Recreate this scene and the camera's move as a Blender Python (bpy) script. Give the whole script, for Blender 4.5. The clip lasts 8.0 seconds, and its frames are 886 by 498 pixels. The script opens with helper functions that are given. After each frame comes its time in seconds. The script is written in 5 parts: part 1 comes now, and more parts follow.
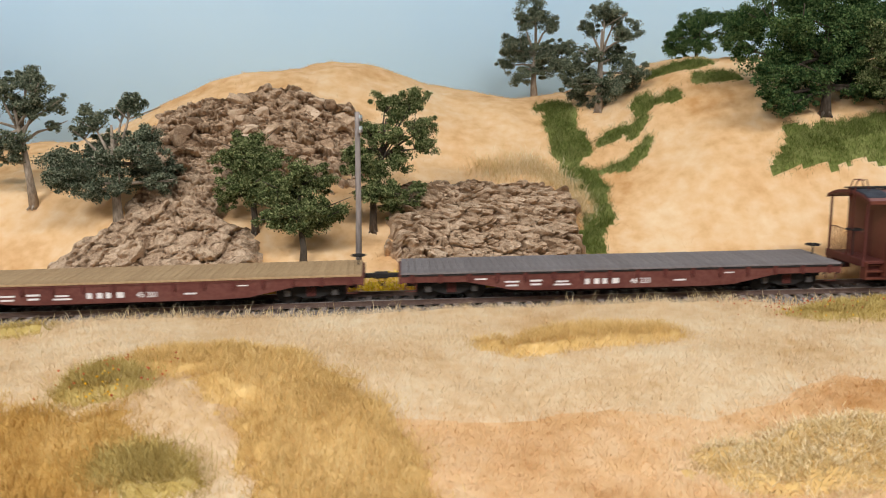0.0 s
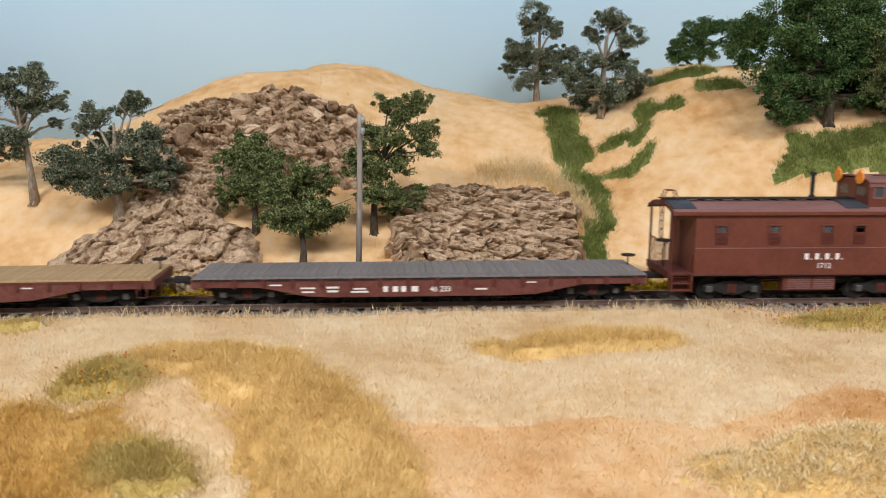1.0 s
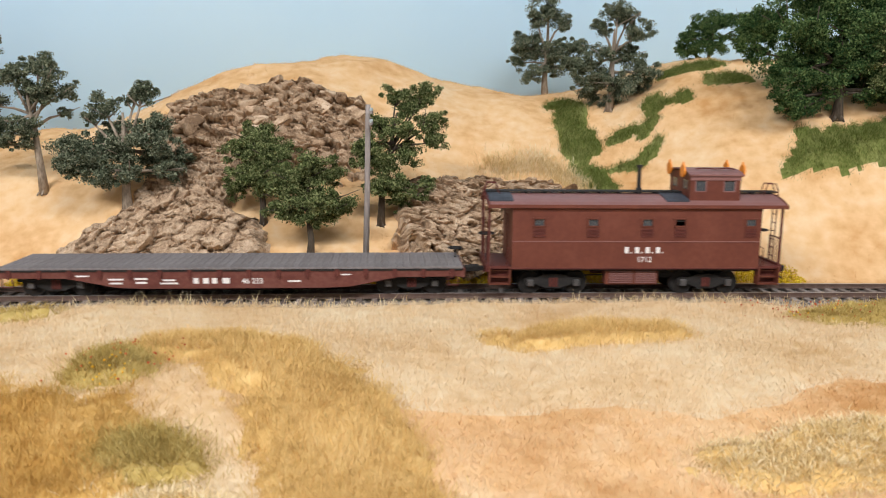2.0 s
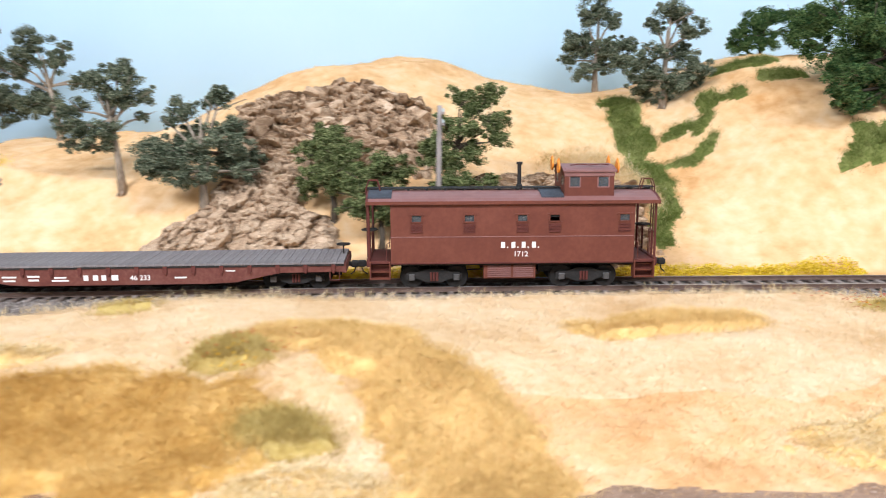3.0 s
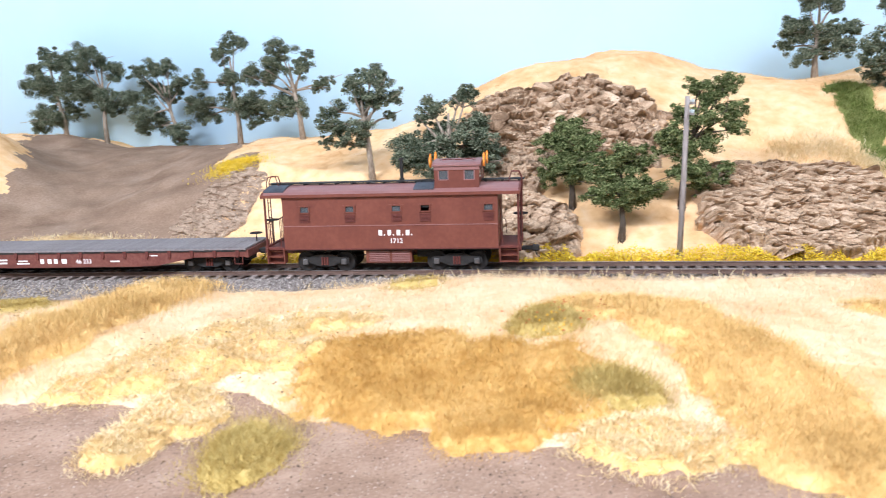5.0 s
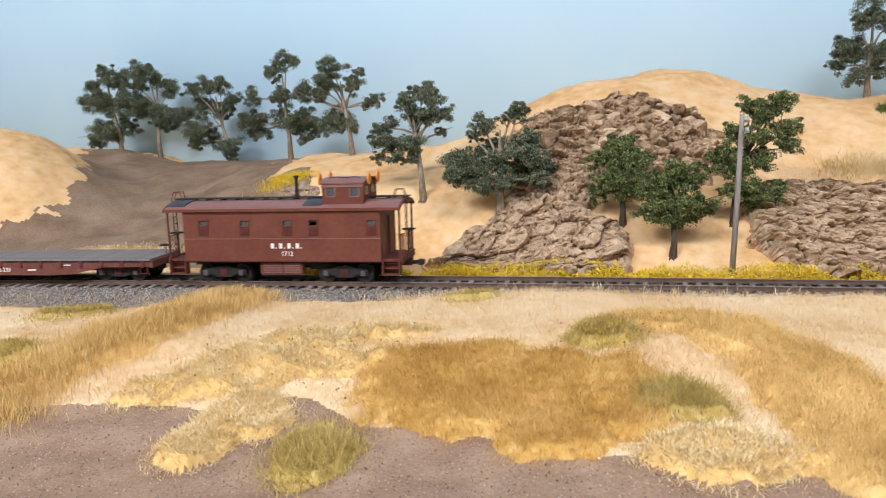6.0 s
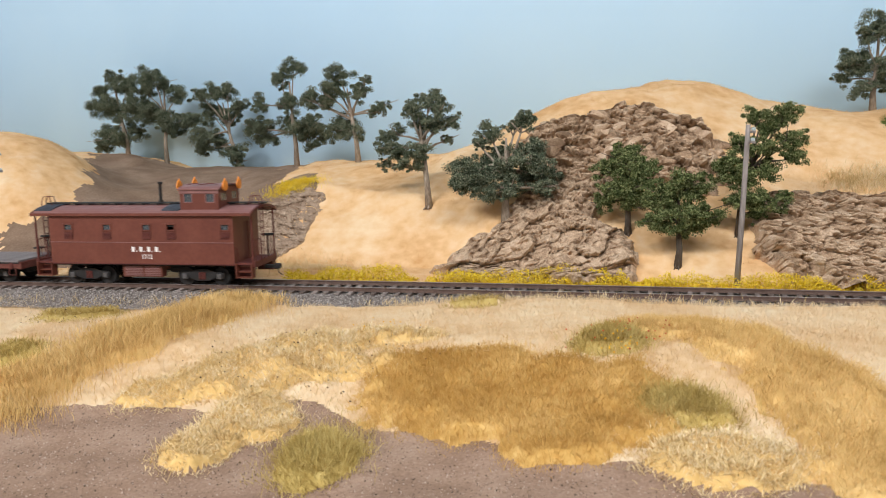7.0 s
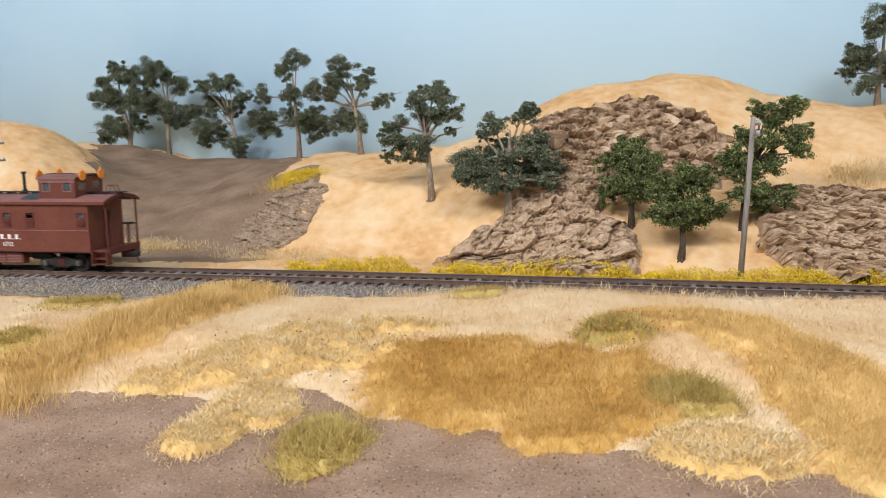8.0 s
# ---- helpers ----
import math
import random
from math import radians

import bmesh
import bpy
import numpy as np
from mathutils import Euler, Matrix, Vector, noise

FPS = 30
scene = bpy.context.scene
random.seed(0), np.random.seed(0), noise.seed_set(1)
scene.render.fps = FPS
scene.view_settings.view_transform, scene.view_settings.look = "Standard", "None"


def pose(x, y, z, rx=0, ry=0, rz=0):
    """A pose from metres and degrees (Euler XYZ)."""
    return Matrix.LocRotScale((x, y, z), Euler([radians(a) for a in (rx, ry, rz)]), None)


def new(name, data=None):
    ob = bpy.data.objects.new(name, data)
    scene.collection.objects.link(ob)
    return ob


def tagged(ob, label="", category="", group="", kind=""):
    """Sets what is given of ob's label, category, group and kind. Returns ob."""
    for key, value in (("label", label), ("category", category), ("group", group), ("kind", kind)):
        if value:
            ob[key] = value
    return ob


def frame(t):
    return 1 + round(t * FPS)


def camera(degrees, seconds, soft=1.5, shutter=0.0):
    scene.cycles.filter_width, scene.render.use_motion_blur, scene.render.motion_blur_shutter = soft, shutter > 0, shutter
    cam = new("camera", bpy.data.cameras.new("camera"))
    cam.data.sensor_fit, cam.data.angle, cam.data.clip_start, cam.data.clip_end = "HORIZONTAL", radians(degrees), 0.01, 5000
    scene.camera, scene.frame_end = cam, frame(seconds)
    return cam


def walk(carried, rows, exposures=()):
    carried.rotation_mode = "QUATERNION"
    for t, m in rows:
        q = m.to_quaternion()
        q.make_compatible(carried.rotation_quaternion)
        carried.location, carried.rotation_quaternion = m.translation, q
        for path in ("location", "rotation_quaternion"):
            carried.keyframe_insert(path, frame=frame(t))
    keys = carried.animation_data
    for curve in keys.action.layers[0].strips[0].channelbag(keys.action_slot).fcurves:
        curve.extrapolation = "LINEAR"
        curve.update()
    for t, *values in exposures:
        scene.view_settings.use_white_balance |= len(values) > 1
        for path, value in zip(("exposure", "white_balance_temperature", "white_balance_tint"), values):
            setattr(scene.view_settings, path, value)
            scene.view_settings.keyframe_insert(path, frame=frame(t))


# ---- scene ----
# A 1:87 model railway: all lengths below are the true, small ones, in metres.
cam = camera(59.7, 8.0, 1.0, 0.5)
ROWS = [
    (0.0, -0.0000, -0.0000, 0.0768, 80.11, 0.80, -4.12),
    (0.5, -0.0002, 0.0004, 0.0768, 80.33, 0.10, -3.94),
    (1.0, -0.0001, 0.0004, 0.0764, 80.40, -0.15, -3.95),
    (2.5, -0.0023, -0.0022, 0.0752, 79.76, -0.60, -3.10),
    (3.0, -0.0224, -0.0130, 0.0768, 79.73, 0.24, -1.66),
    (3.5, -0.0384, -0.0236, 0.0774, 79.85, 0.77, 1.19),
    (4.0, -0.0501, -0.0310, 0.0772, 79.67, 1.22, 3.92),
    (4.5, -0.0599, -0.0375, 0.0796, 79.84, 1.37, 6.54),
    (5.0, -0.0709, -0.0443, 0.0781, 79.49, 2.04, 9.07),
    (6.5, -0.0797, -0.0529, 0.0764, 81.64, 1.30, 12.13),
    (7.0, -0.0802, -0.0533, 0.0753, 81.71, 1.00, 12.03),
    (7.5, -0.0808, -0.0540, 0.0740, 81.53, 0.78, 12.10),
    (8.0, -0.0812, -0.0531, 0.0730, 81.38, 0.63, 12.18),
]
EXPOSURES = [(0.0, 0.0, 6250, 10), (1.2, 0.0, 6250, 10), (2.3, 0.25, 6150, 10), (2.9, 0.55, 5850, 10), (3.5, 0.88, 5500, 12), (5.2, 0.86, 5500, 12), (6.3, 0.12, 6100, 10), (8.0, 0.12, 6100, 10)]
walk(cam, [(t, pose(x, y, z, rx, ry, rz)) for t, x, y, z, rx, ry, rz in ROWS], EXPOSURES)
cam.data.dof.use_dof = True
cam.data.dof.focus_distance = 0.46
cam.data.dof.aperture_fstop = 44.0

# ---- light: the room's ceiling panels and its dim surroundings ----
world = bpy.data.worlds.new("room_air")
scene.world = world
world.use_nodes = True
world.node_tree.nodes["Background"].inputs[0].default_value = (1.0, 0.97, 0.93, 1)
world.node_tree.nodes["Background"].inputs[1].default_value = 0.06
PANELS = [(-1.15, -1.05, 46.0), (0.55, -0.80, 24.0)]
for px, py, watts in PANELS:
    lamp = bpy.data.lights.new("ceiling_panel_light", "AREA")
    lamp.shape, lamp.size, lamp.size_y, lamp.energy, lamp.color = "RECTANGLE", 1.1, 0.28, watts, (1.0, 0.975, 0.965)
    new("ceiling_panel_light", lamp).matrix_world = pose(px, py, 1.235)


# ---- materials ----
def material(name, colours, scale=300.0, rough=0.8, bump=0.0, metal=0.0, detail=6.0, island=0.0, per_object=0.0, fine=4.0, stretch=None, spec=0.3, relief=0.0008):
    """A surface that wanders between the given colours at two scales of noise (scale: cycles a metre)."""
    m = bpy.data.materials.new(name)
    m.use_nodes = True
    nt = m.node_tree
    shader = nt.nodes["Principled BSDF"]
    shader.inputs["Roughness"].default_value = rough
    shader.inputs["Metallic"].default_value = metal
    shader.inputs["Specular IOR Level"].default_value = spec
    where = nt.nodes.new("ShaderNodeTexCoord").outputs["Object"]
    if stretch:
        mapping = nt.nodes.new("ShaderNodeMapping")
        mapping.inputs["Scale"].default_value = stretch
        nt.links.new(where, mapping.inputs["Vector"])
        where = mapping.outputs["Vector"]
    noises = []
    for s in (scale, scale * fine):
        n = nt.nodes.new("ShaderNodeTexNoise")
        n.inputs["Scale"].default_value, n.inputs["Detail"].default_value = s, detail
        nt.links.new(where, n.inputs["Vector"])
        noises.append(n)
    blend = nt.nodes.new("ShaderNodeMath")
    blend.operation = "MULTIPLY_ADD"
    blend.inputs[1].default_value = 0.4
    nt.links.new(noises[1].outputs["Fac"], blend.inputs[0])
    half = nt.nodes.new("ShaderNodeMath")
    half.operation = "MULTIPLY"
    half.inputs[1].default_value = 0.6
    nt.links.new(noises[0].outputs["Fac"], half.inputs[0])
    nt.links.new(half.outputs[0], blend.inputs[2])
    value = blend.outputs[0]
    for share, node, socket in ((island, "ShaderNodeNewGeometry", "Random Per Island"), (per_object, "ShaderNodeObjectInfo", "Random")):
        if share:
            source = nt.nodes.new(node)
            shift = nt.nodes.new("ShaderNodeMath")
            shift.operation = "MULTIPLY_ADD"
            shift.inputs[1].default_value = share
            nt.links.new(source.outputs[socket], shift.inputs[0])
            lower = nt.nodes.new("ShaderNodeMath")
            lower.operation = "SUBTRACT"
            lower.inputs[1].default_value = share / 2
            nt.links.new(value, lower.inputs[0])
            nt.links.new(lower.outputs[0], shift.inputs[2])
            value = shift.outputs[0]
    ramp = nt.nodes.new("ShaderNodeValToRGB")
    while len(ramp.color_ramp.elements) < len(colours):
        ramp.color_ramp.elements.new(0.5)
    for k, c in enumerate(colours):
        ramp.color_ramp.elements[k].position = 0.32 + 0.36 * k / max(1, len(colours) - 1)
        ramp.color_ramp.elements[k].color = (*c, 1)
    nt.links.new(value, ramp.inputs["Fac"])
    nt.links.new(ramp.outputs["Color"], shader.inputs["Base Color"])
    if bump:
        b = nt.nodes.new("ShaderNodeBump")
        b.inputs["Strength"].default_value, b.inputs["Distance"].default_value = min(1.0, bump), relief
        nt.links.new(value, b.inputs["Height"])
        nt.links.new(b.outputs["Normal"], shader.inputs["Normal"])
    return m


CREAM = material("cream_static_grass", [(0.59, 0.38, 0.175), (0.73, 0.552, 0.335), (0.79, 0.668, 0.465)], 24, 0.95, 0.4, island=0.08, fine=9, spec=0.05)
HILL = material("sandy_hill_grass", [(0.56, 0.30, 0.11), (0.73, 0.475, 0.24), (0.80, 0.61, 0.38)], 19, 0.95, 0.4, island=0.08, fine=7, spec=0.05)
OCHRE = material("ochre_static_grass", [(0.44, 0.24, 0.055), (0.58, 0.355, 0.102), (0.69, 0.470, 0.175)], 40, 0.95, 0.3, island=0.22, fine=8, spec=0.05)
TAWNY = material("tawny_static_grass", [(0.52, 0.325, 0.108), (0.70, 0.475, 0.180), (0.80, 0.59, 0.265)], 40, 0.95, 0.3, island=0.22, fine=8, spec=0.05)
STRAW = material("straw_static_grass", [(0.59, 0.41, 0.17), (0.76, 0.585, 0.305), (0.83, 0.70, 0.46)], 70, 0.95, 0.3, island=0.3, fine=6, spec=0.05)
OLIVE = material("olive_static_grass", [(0.36, 0.25, 0.068), (0.51, 0.375, 0.118), (0.61, 0.48, 0.185)], 60, 0.95, 0.3, island=0.3, fine=8, spec=0.05)
GREEN = material("green_static_grass", [(0.085, 0.105, 0.022), (0.155, 0.185, 0.045), (0.27, 0.285, 0.095)], 70, 0.95, 0.3, island=0.4, fine=8, spec=0.05)
YELLOW = material("yellow_turf", [(0.62, 0.42, 0.015), (0.80, 0.575, 0.035), (0.87, 0.68, 0.10)], 120, 0.95, 0.3, island=0.3, spec=0.05)
DIRT = material("brown_dirt", [(0.200, 0.127, 0.083), (0.305, 0.203, 0.140), (0.415, 0.296, 0.213)], 45, 0.95, 0.9, fine=22, spec=0.1)
BOWL = material("bare_brown_earth", [(0.165, 0.105, 0.068), (0.245, 0.167, 0.112), (0.33, 0.238, 0.168)], 40, 0.95, 0.9, fine=18, spec=0.1)
GRAVEL = material("brown_rubble", [(0.20, 0.140, 0.094), (0.34, 0.248, 0.172), (0.48, 0.370, 0.268)], 200, 0.95, 1.0, fine=5, spec=0.1)
ROCK = material("plaster_rock", [(0.18, 0.113, 0.066), (0.37, 0.252, 0.156), (0.53, 0.378, 0.246), (0.64, 0.490, 0.345)], 140, 0.9, 1.0, fine=7, spec=0.12, per_object=0.16, relief=0.0022)
ROCKPALE = material("pale_plaster_rock", [(0.25, 0.166, 0.104), (0.46, 0.325, 0.210), (0.60, 0.445, 0.302), (0.68, 0.530, 0.385)], 110, 0.9, 1.0, fine=8, spec=0.12, per_object=0.1, relief=0.0022)
BOULDER = material("chipped_plaster_stone", [(0.18, 0.113, 0.066), (0.37, 0.252, 0.156), (0.53, 0.378, 0.246), (0.64, 0.490, 0.345)], 1.6, 0.9, 1.0, fine=7, spec=0.12, per_object=0.30)
GRIT = material("mixed_grit", [(0.10, 0.07, 0.05), (0.30, 0.21, 0.155), (0.52, 0.41, 0.33)], 300, 0.95, island=0.6, spec=0.1)
BALLAST = material("grey_ballast", [(0.155, 0.130, 0.112), (0.325, 0.285, 0.252), (0.51, 0.465, 0.425)], 900, 0.95, 1.0, island=0.5, spec=0.1)
TIE = material("weathered_tie", [(0.11, 0.08, 0.065), (0.20, 0.16, 0.135), (0.31, 0.26, 0.23)], 500, 0.9, 0.5, per_object=0.4, stretch=(3, 0.4, 1))
RAIL = material("rusty_rail", [(0.10, 0.062, 0.048), (0.17, 0.115, 0.09)], 300, 0.6, 0.2, metal=0.3)
RAILTOP = material("worn_rail_head", [(0.30, 0.27, 0.25), (0.46, 0.43, 0.41)], 200, 0.4, 0.0, metal=0.3, stretch=(0.1, 1, 1))
SKY = material("painted_sky", [(0.56, 0.79, 0.97), (0.60, 0.82, 0.98)], 3, 0.9, 0.0, detail=3, spec=0.1)
PLASTER = material("room_paint", [(0.30, 0.29, 0.275), (0.34, 0.33, 0.31)], 3, 0.9)
BOARD = material("fascia_board", [(0.10, 0.09, 0.08), (0.14, 0.12, 0.10)], 20, 0.6)
CARPET = material("room_floor", [(0.18, 0.16, 0.14), (0.24, 0.22, 0.20)], 40, 0.95)
BARK = material("grey_brown_bark", [(0.17, 0.13, 0.09), (0.31, 0.25, 0.185), (0.44, 0.375, 0.30)], 260, 0.95, 0.8, stretch=(1, 1, 0.35))
DARKBARK = material("dark_bark", [(0.045, 0.035, 0.025), (0.09, 0.07, 0.05), (0.15, 0.12, 0.09)], 260, 0.95, 0.8, stretch=(1, 1, 0.35))
LEAF = material("dark_oak_leaf", [(0.052, 0.070, 0.042), (0.140, 0.165, 0.102), (0.285, 0.305, 0.200)], 120, 0.9, island=0.6, spec=0.1)
LEAFGREEN = material("mid_green_leaf", [(0.055, 0.078, 0.026), (0.140, 0.172, 0.062), (0.285, 0.310, 0.130)], 120, 0.9, island=0.6, spec=0.1)
LEAFDEEP = material("deep_green_leaf", [(0.022, 0.055, 0.018), (0.062, 0.115, 0.035), (0.150, 0.215, 0.075)], 120, 0.9, island=0.6, spec=0.1)
POLEWOOD = material("grey_pole_wood", [(0.20, 0.17, 0.15), (0.30, 0.26, 0.235), (0.40, 0.36, 0.33)], 220, 0.9, 0.5, stretch=(1, 1, 0.12))
GLASSY = material("pale_insulator", [(0.35, 0.42, 0.42), (0.5, 0.56, 0.55)], 400, 0.3)
CAR = material("boxcar_red_paint", [(0.110, 0.030, 0.018), (0.136, 0.039, 0.023), (0.163, 0.051, 0.031)], 60, 0.55, 0.08, fine=9, spec=0.35)
# a paler, greyer red than the walls: roofs, belt moulding, cupola trim, slats
CARROOF = material("pale_red_paint", [(0.195, 0.088, 0.077), (0.245, 0.120, 0.106)], 80, 0.5, 0.08, spec=0.4)
CARDARK = material("dark_red_paint", [(0.085, 0.022, 0.017), (0.12, 0.032, 0.023)], 80, 0.6, 0.1)
FLATRED = material("weathered_red_sill", [(0.10, 0.028, 0.02), (0.135, 0.042, 0.03), (0.17, 0.065, 0.048)], 90, 0.7, 0.15, fine=8)
BLACK = material("grimy_black", [(0.012, 0.011, 0.010), (0.03, 0.026, 0.023)], 300, 0.7, 0.2)
WALKWAY = material("slate_black_walkway", [(0.03, 0.033, 0.04), (0.065, 0.07, 0.085)], 200, 0.6, 0.1)
GREYDECK = material("grey_weathered_planks", [(0.150, 0.130, 0.125), (0.200, 0.178, 0.172), (0.250, 0.226, 0.220)], 200, 0.8, 0.3, per_object=0.10, stretch=(2, 0.25, 1))
TANDECK = material("tan_wood_planks", [(0.34, 0.22, 0.11), (0.43, 0.29, 0.15), (0.50, 0.35, 0.19)], 200, 0.85, 0.3, per_object=0.12, stretch=(2, 0.25, 1))
LETTER = material("white_lettering", [(0.70, 0.66, 0.62), (0.80, 0.77, 0.74)], 500, 0.7)
ORANGE = material("orange_marker_paint", [(0.75, 0.23, 0.02), (0.85, 0.30, 0.04)], 200, 0.5)
STEEL = material("dull_steel", [(0.09, 0.085, 0.08), (0.17, 0.16, 0.155)], 300, 0.5, metal=0.6)
RED = material("red_flower", [(0.40, 0.06, 0.02), (0.62, 0.14, 0.04)], 400, 0.8, island=0.5)
GOLD = material("golden_flower", [(0.75, 0.38, 0.01), (0.85, 0.52, 0.03)], 400, 0.8, island=0.5)
DEBRIS = material("dark_leaf_litter", [(0.05, 0.035, 0.02), (0.16, 0.10, 0.05), (0.26, 0.17, 0.09)], 400, 0.95, island=0.6)

GLASS = bpy.data.materials.new("window_glass")
GLASS.use_nodes = True
_g = GLASS.node_tree.nodes["Principled BSDF"]
_g.inputs["Base Color"].default_value = (0.16, 0.17, 0.175, 1)
_g.inputs["Roughness"].default_value = 0.08
_g.inputs["Transmission Weight"].default_value = 0.6
PANELGLOW = bpy.data.materials.new("lamp_diffuser")
PANELGLOW.use_nodes = True
_g = PANELGLOW.node_tree.nodes["Principled BSDF"]
_g.inputs["Emission Color"].default_value = (1.0, 0.975, 0.965, 1)
_g.inputs["Emission Strength"].default_value = 4.0


# ---- building helpers ----
def bm_object(name, bm, mat, parent=None, label="", smooth=False):
    mesh = bpy.data.meshes.new(name)
    if smooth:
        for face in bm.faces:
            face.smooth = True
    bm.to_mesh(mesh)
    bm.free()
    for one in (mat if isinstance(mat, (list, tuple)) else [mat]):
        mesh.materials.append(one)
    ob = new(name, mesh)
    ob.parent = parent
    if label:
        tagged(ob, label)
    return ob


def part(name, bm, mat, parent, label="", smooth=False):
    return bm_object(name, bm, mat, parent, label, smooth)


def box(bm, x0, x1, y0, y1, z0, z1, bevel=0.0):
    made = bmesh.ops.create_cube(bm, size=1.0)["verts"]
    for v in made:
        v.co = Vector(((x0 + x1) / 2 + v.co.x * (x1 - x0), (y0 + y1) / 2 + v.co.y * (y1 - y0), (z0 + z1) / 2 + v.co.z * (z1 - z0)))
    if bevel:
        edges = {e for v in made for e in v.link_edges}
        bmesh.ops.bevel(bm, geom=list(edges), offset=bevel, segments=1, affect="EDGES", profile=0.5)
    return bm


def tube(bm, points, radii, sides=7, cap=True):
    """A round rod along the points, with a radius at each."""
    rings = []
    for k, p in enumerate(points):
        p = Vector(p)
        a = Vector(points[max(0, k - 1)])
        b = Vector(points[min(len(points) - 1, k + 1)])
        way = (b - a).normalized()
        side = way.cross(Vector((0.13, 0.97, 0.21))).normalized()
        up = way.cross(side)
        r = radii[k] if isinstance(radii, (list, tuple)) else radii
        rings.append([bm.verts.new(p + r * (math.cos(2 * math.pi * i / sides) * side + math.sin(2 * math.pi * i / sides) * up)) for i in range(sides)])
    for a, b in zip(rings, rings[1:]):
        for i in range(sides):
            bm.faces.new((a[i], a[(i + 1) % sides], b[(i + 1) % sides], b[i]))
    if cap:
        bm.faces.new(rings[0][::-1])
        bm.faces.new(rings[-1])
    return bm


def prism(bm, outline, x0, x1):
    """A closed outline in y and z, drawn out along x."""
    a = [bm.verts.new((x0, y, z)) for y, z in outline]
    b = [bm.verts.new((x1, y, z)) for y, z in outline]
    n = len(outline)
    for i in range(n):
        bm.faces.new((a[i], a[(i + 1) % n], b[(i + 1) % n], b[i]))
    bm.faces.new(a[::-1])
    bm.faces.new(b)
    bmesh.ops.recalc_face_normals(bm, faces=bm.faces[:])
    return bm


def slab(bm, outline, y0, y1):
    """A closed outline in x and z, drawn out along y."""
    a = [bm.verts.new((x, y0, z)) for x, z in outline]
    b = [bm.verts.new((x, y1, z)) for x, z in outline]
    n = len(outline)
    for i in range(n):
        bm.faces.new((a[i], a[(i + 1) % n], b[(i + 1) % n], b[i]))
    bm.faces.new(a[::-1])
    bm.faces.new(b)
    bmesh.ops.recalc_face_normals(bm, faces=bm.faces[:])
    return bm


def disc(bm, centre, axis, radius, thick, sides=18):
    turn = Vector(axis).to_track_quat("Z", "Y").to_matrix().to_4x4()
    bmesh.ops.create_cone(bm, cap_ends=True, segments=sides, radius1=radius, radius2=radius, depth=thick, matrix=Matrix.Translation(centre) @ turn)
    return bm


def thing(name, label, category, group="", at=(0, 0, 0)):
    ob = tagged(new(name), label, category, group)
    ob.empty_display_size = 0.01
    ob.location = at
    return ob


def raw_mesh(name, verts, faces_flat, per_face, mat, smooth=False):
    """A mesh straight from arrays: n corners a face."""
    mesh = bpy.data.meshes.new(name)
    n = len(faces_flat) // per_face
    mesh.vertices.add(len(verts))
    mesh.vertices.foreach_set("co", np.ascontiguousarray(verts, dtype=np.float32).ravel())
    mesh.loops.add(n * per_face)
    mesh.loops.foreach_set("vertex_index", np.ascontiguousarray(faces_flat, dtype=np.int32))
    mesh.polygons.add(n)
    mesh.polygons.foreach_set("loop_start", np.arange(0, n * per_face, per_face, dtype=np.int32))
    if smooth:
        mesh.polygons.foreach_set("use_smooth", np.ones(n, dtype=bool))
    for one in (mat if isinstance(mat, (list, tuple)) else [mat]):
        mesh.materials.append(one)
    mesh.update(calc_edges=True)
    return mesh


# ---- the lie of the land ----
RNG = np.random.default_rng(7)
LATTICE = RNG.random((6, 128, 128))


def wander(x, y, size, layer=0):
    """Smooth noise, -1 to 1, with bumps of that size in metres."""
    u, v = np.asarray(x) / size + 37.3, np.asarray(y) / size + 53.7
    i, j = np.floor(u).astype(int), np.floor(v).astype(int)
    a, b = u - i, v - j
    a, b = a * a * (3 - 2 * a), b * b * (3 - 2 * b)
    t = LATTICE[layer]
    g = lambda p, q: t[(i + p) % 128, (j + q) % 128]
    return 2 * ((g(0, 0) * (1 - a) + g(1, 0) * a) * (1 - b) + (g(0, 1) * (1 - a) + g(1, 1) * a) * b) - 1


def ease(v):
    v = np.clip(v, 0, 1)
    return v * v * (3 - 2 * v)


def track_y(x):
    """The track's centre line: a wide curve, straight past its ends."""
    x = np.asarray(x, dtype=float)
    c = np.clip(x, -0.45, 0.4)
    return 0.32644 - 0.00237 * c - 0.06626 * c * c + (x - c) * (-0.00237 - 0.13252 * c)


PLAN_X = np.linspace(-1.0, 1.0, 501)


def plan_line(xs, values, soft=9):
    line = np.interp(PLAN_X, xs, values)
    kernel = np.hanning(2 * soft + 1)
    return np.convolve(np.pad(line, soft, mode="edge"), kernel / kernel.sum(), mode="valid")


HX = [-0.75, -0.62, -0.56, -0.50, -0.42, -0.35, -0.30, -0.25, -0.20, -0.14, -0.09, -0.03, 0.04, 0.09, 0.14, 0.18, 0.26, 0.40, 0.75]
FOOT_Y = plan_line(HX, [.38, .38, .375, .375, .38, .385, .39, .395, .40, .385, .37, .362, .362, .362, .36, .355, .35, .345, .345])
MID_Y = plan_line(HX, [.50, .50, .50, .52, .51, .49, .475, .46, .445, .425, .42, .43, .44, .44, .43, .405, .40, .40, .40])
MID_Z = plan_line(HX, [.04, .04, .03, .022, .022, .034, .046, .042, .036, .034, .045, .044, .034, .034, .036, .048, .066, .07, .07])
TOP_Y = plan_line(HX, [.66, .66, .68, .68, .64, .60, .57, .55, .53, .55, .56, .57, .58, .58, .56, .54, .52, .50, .50])
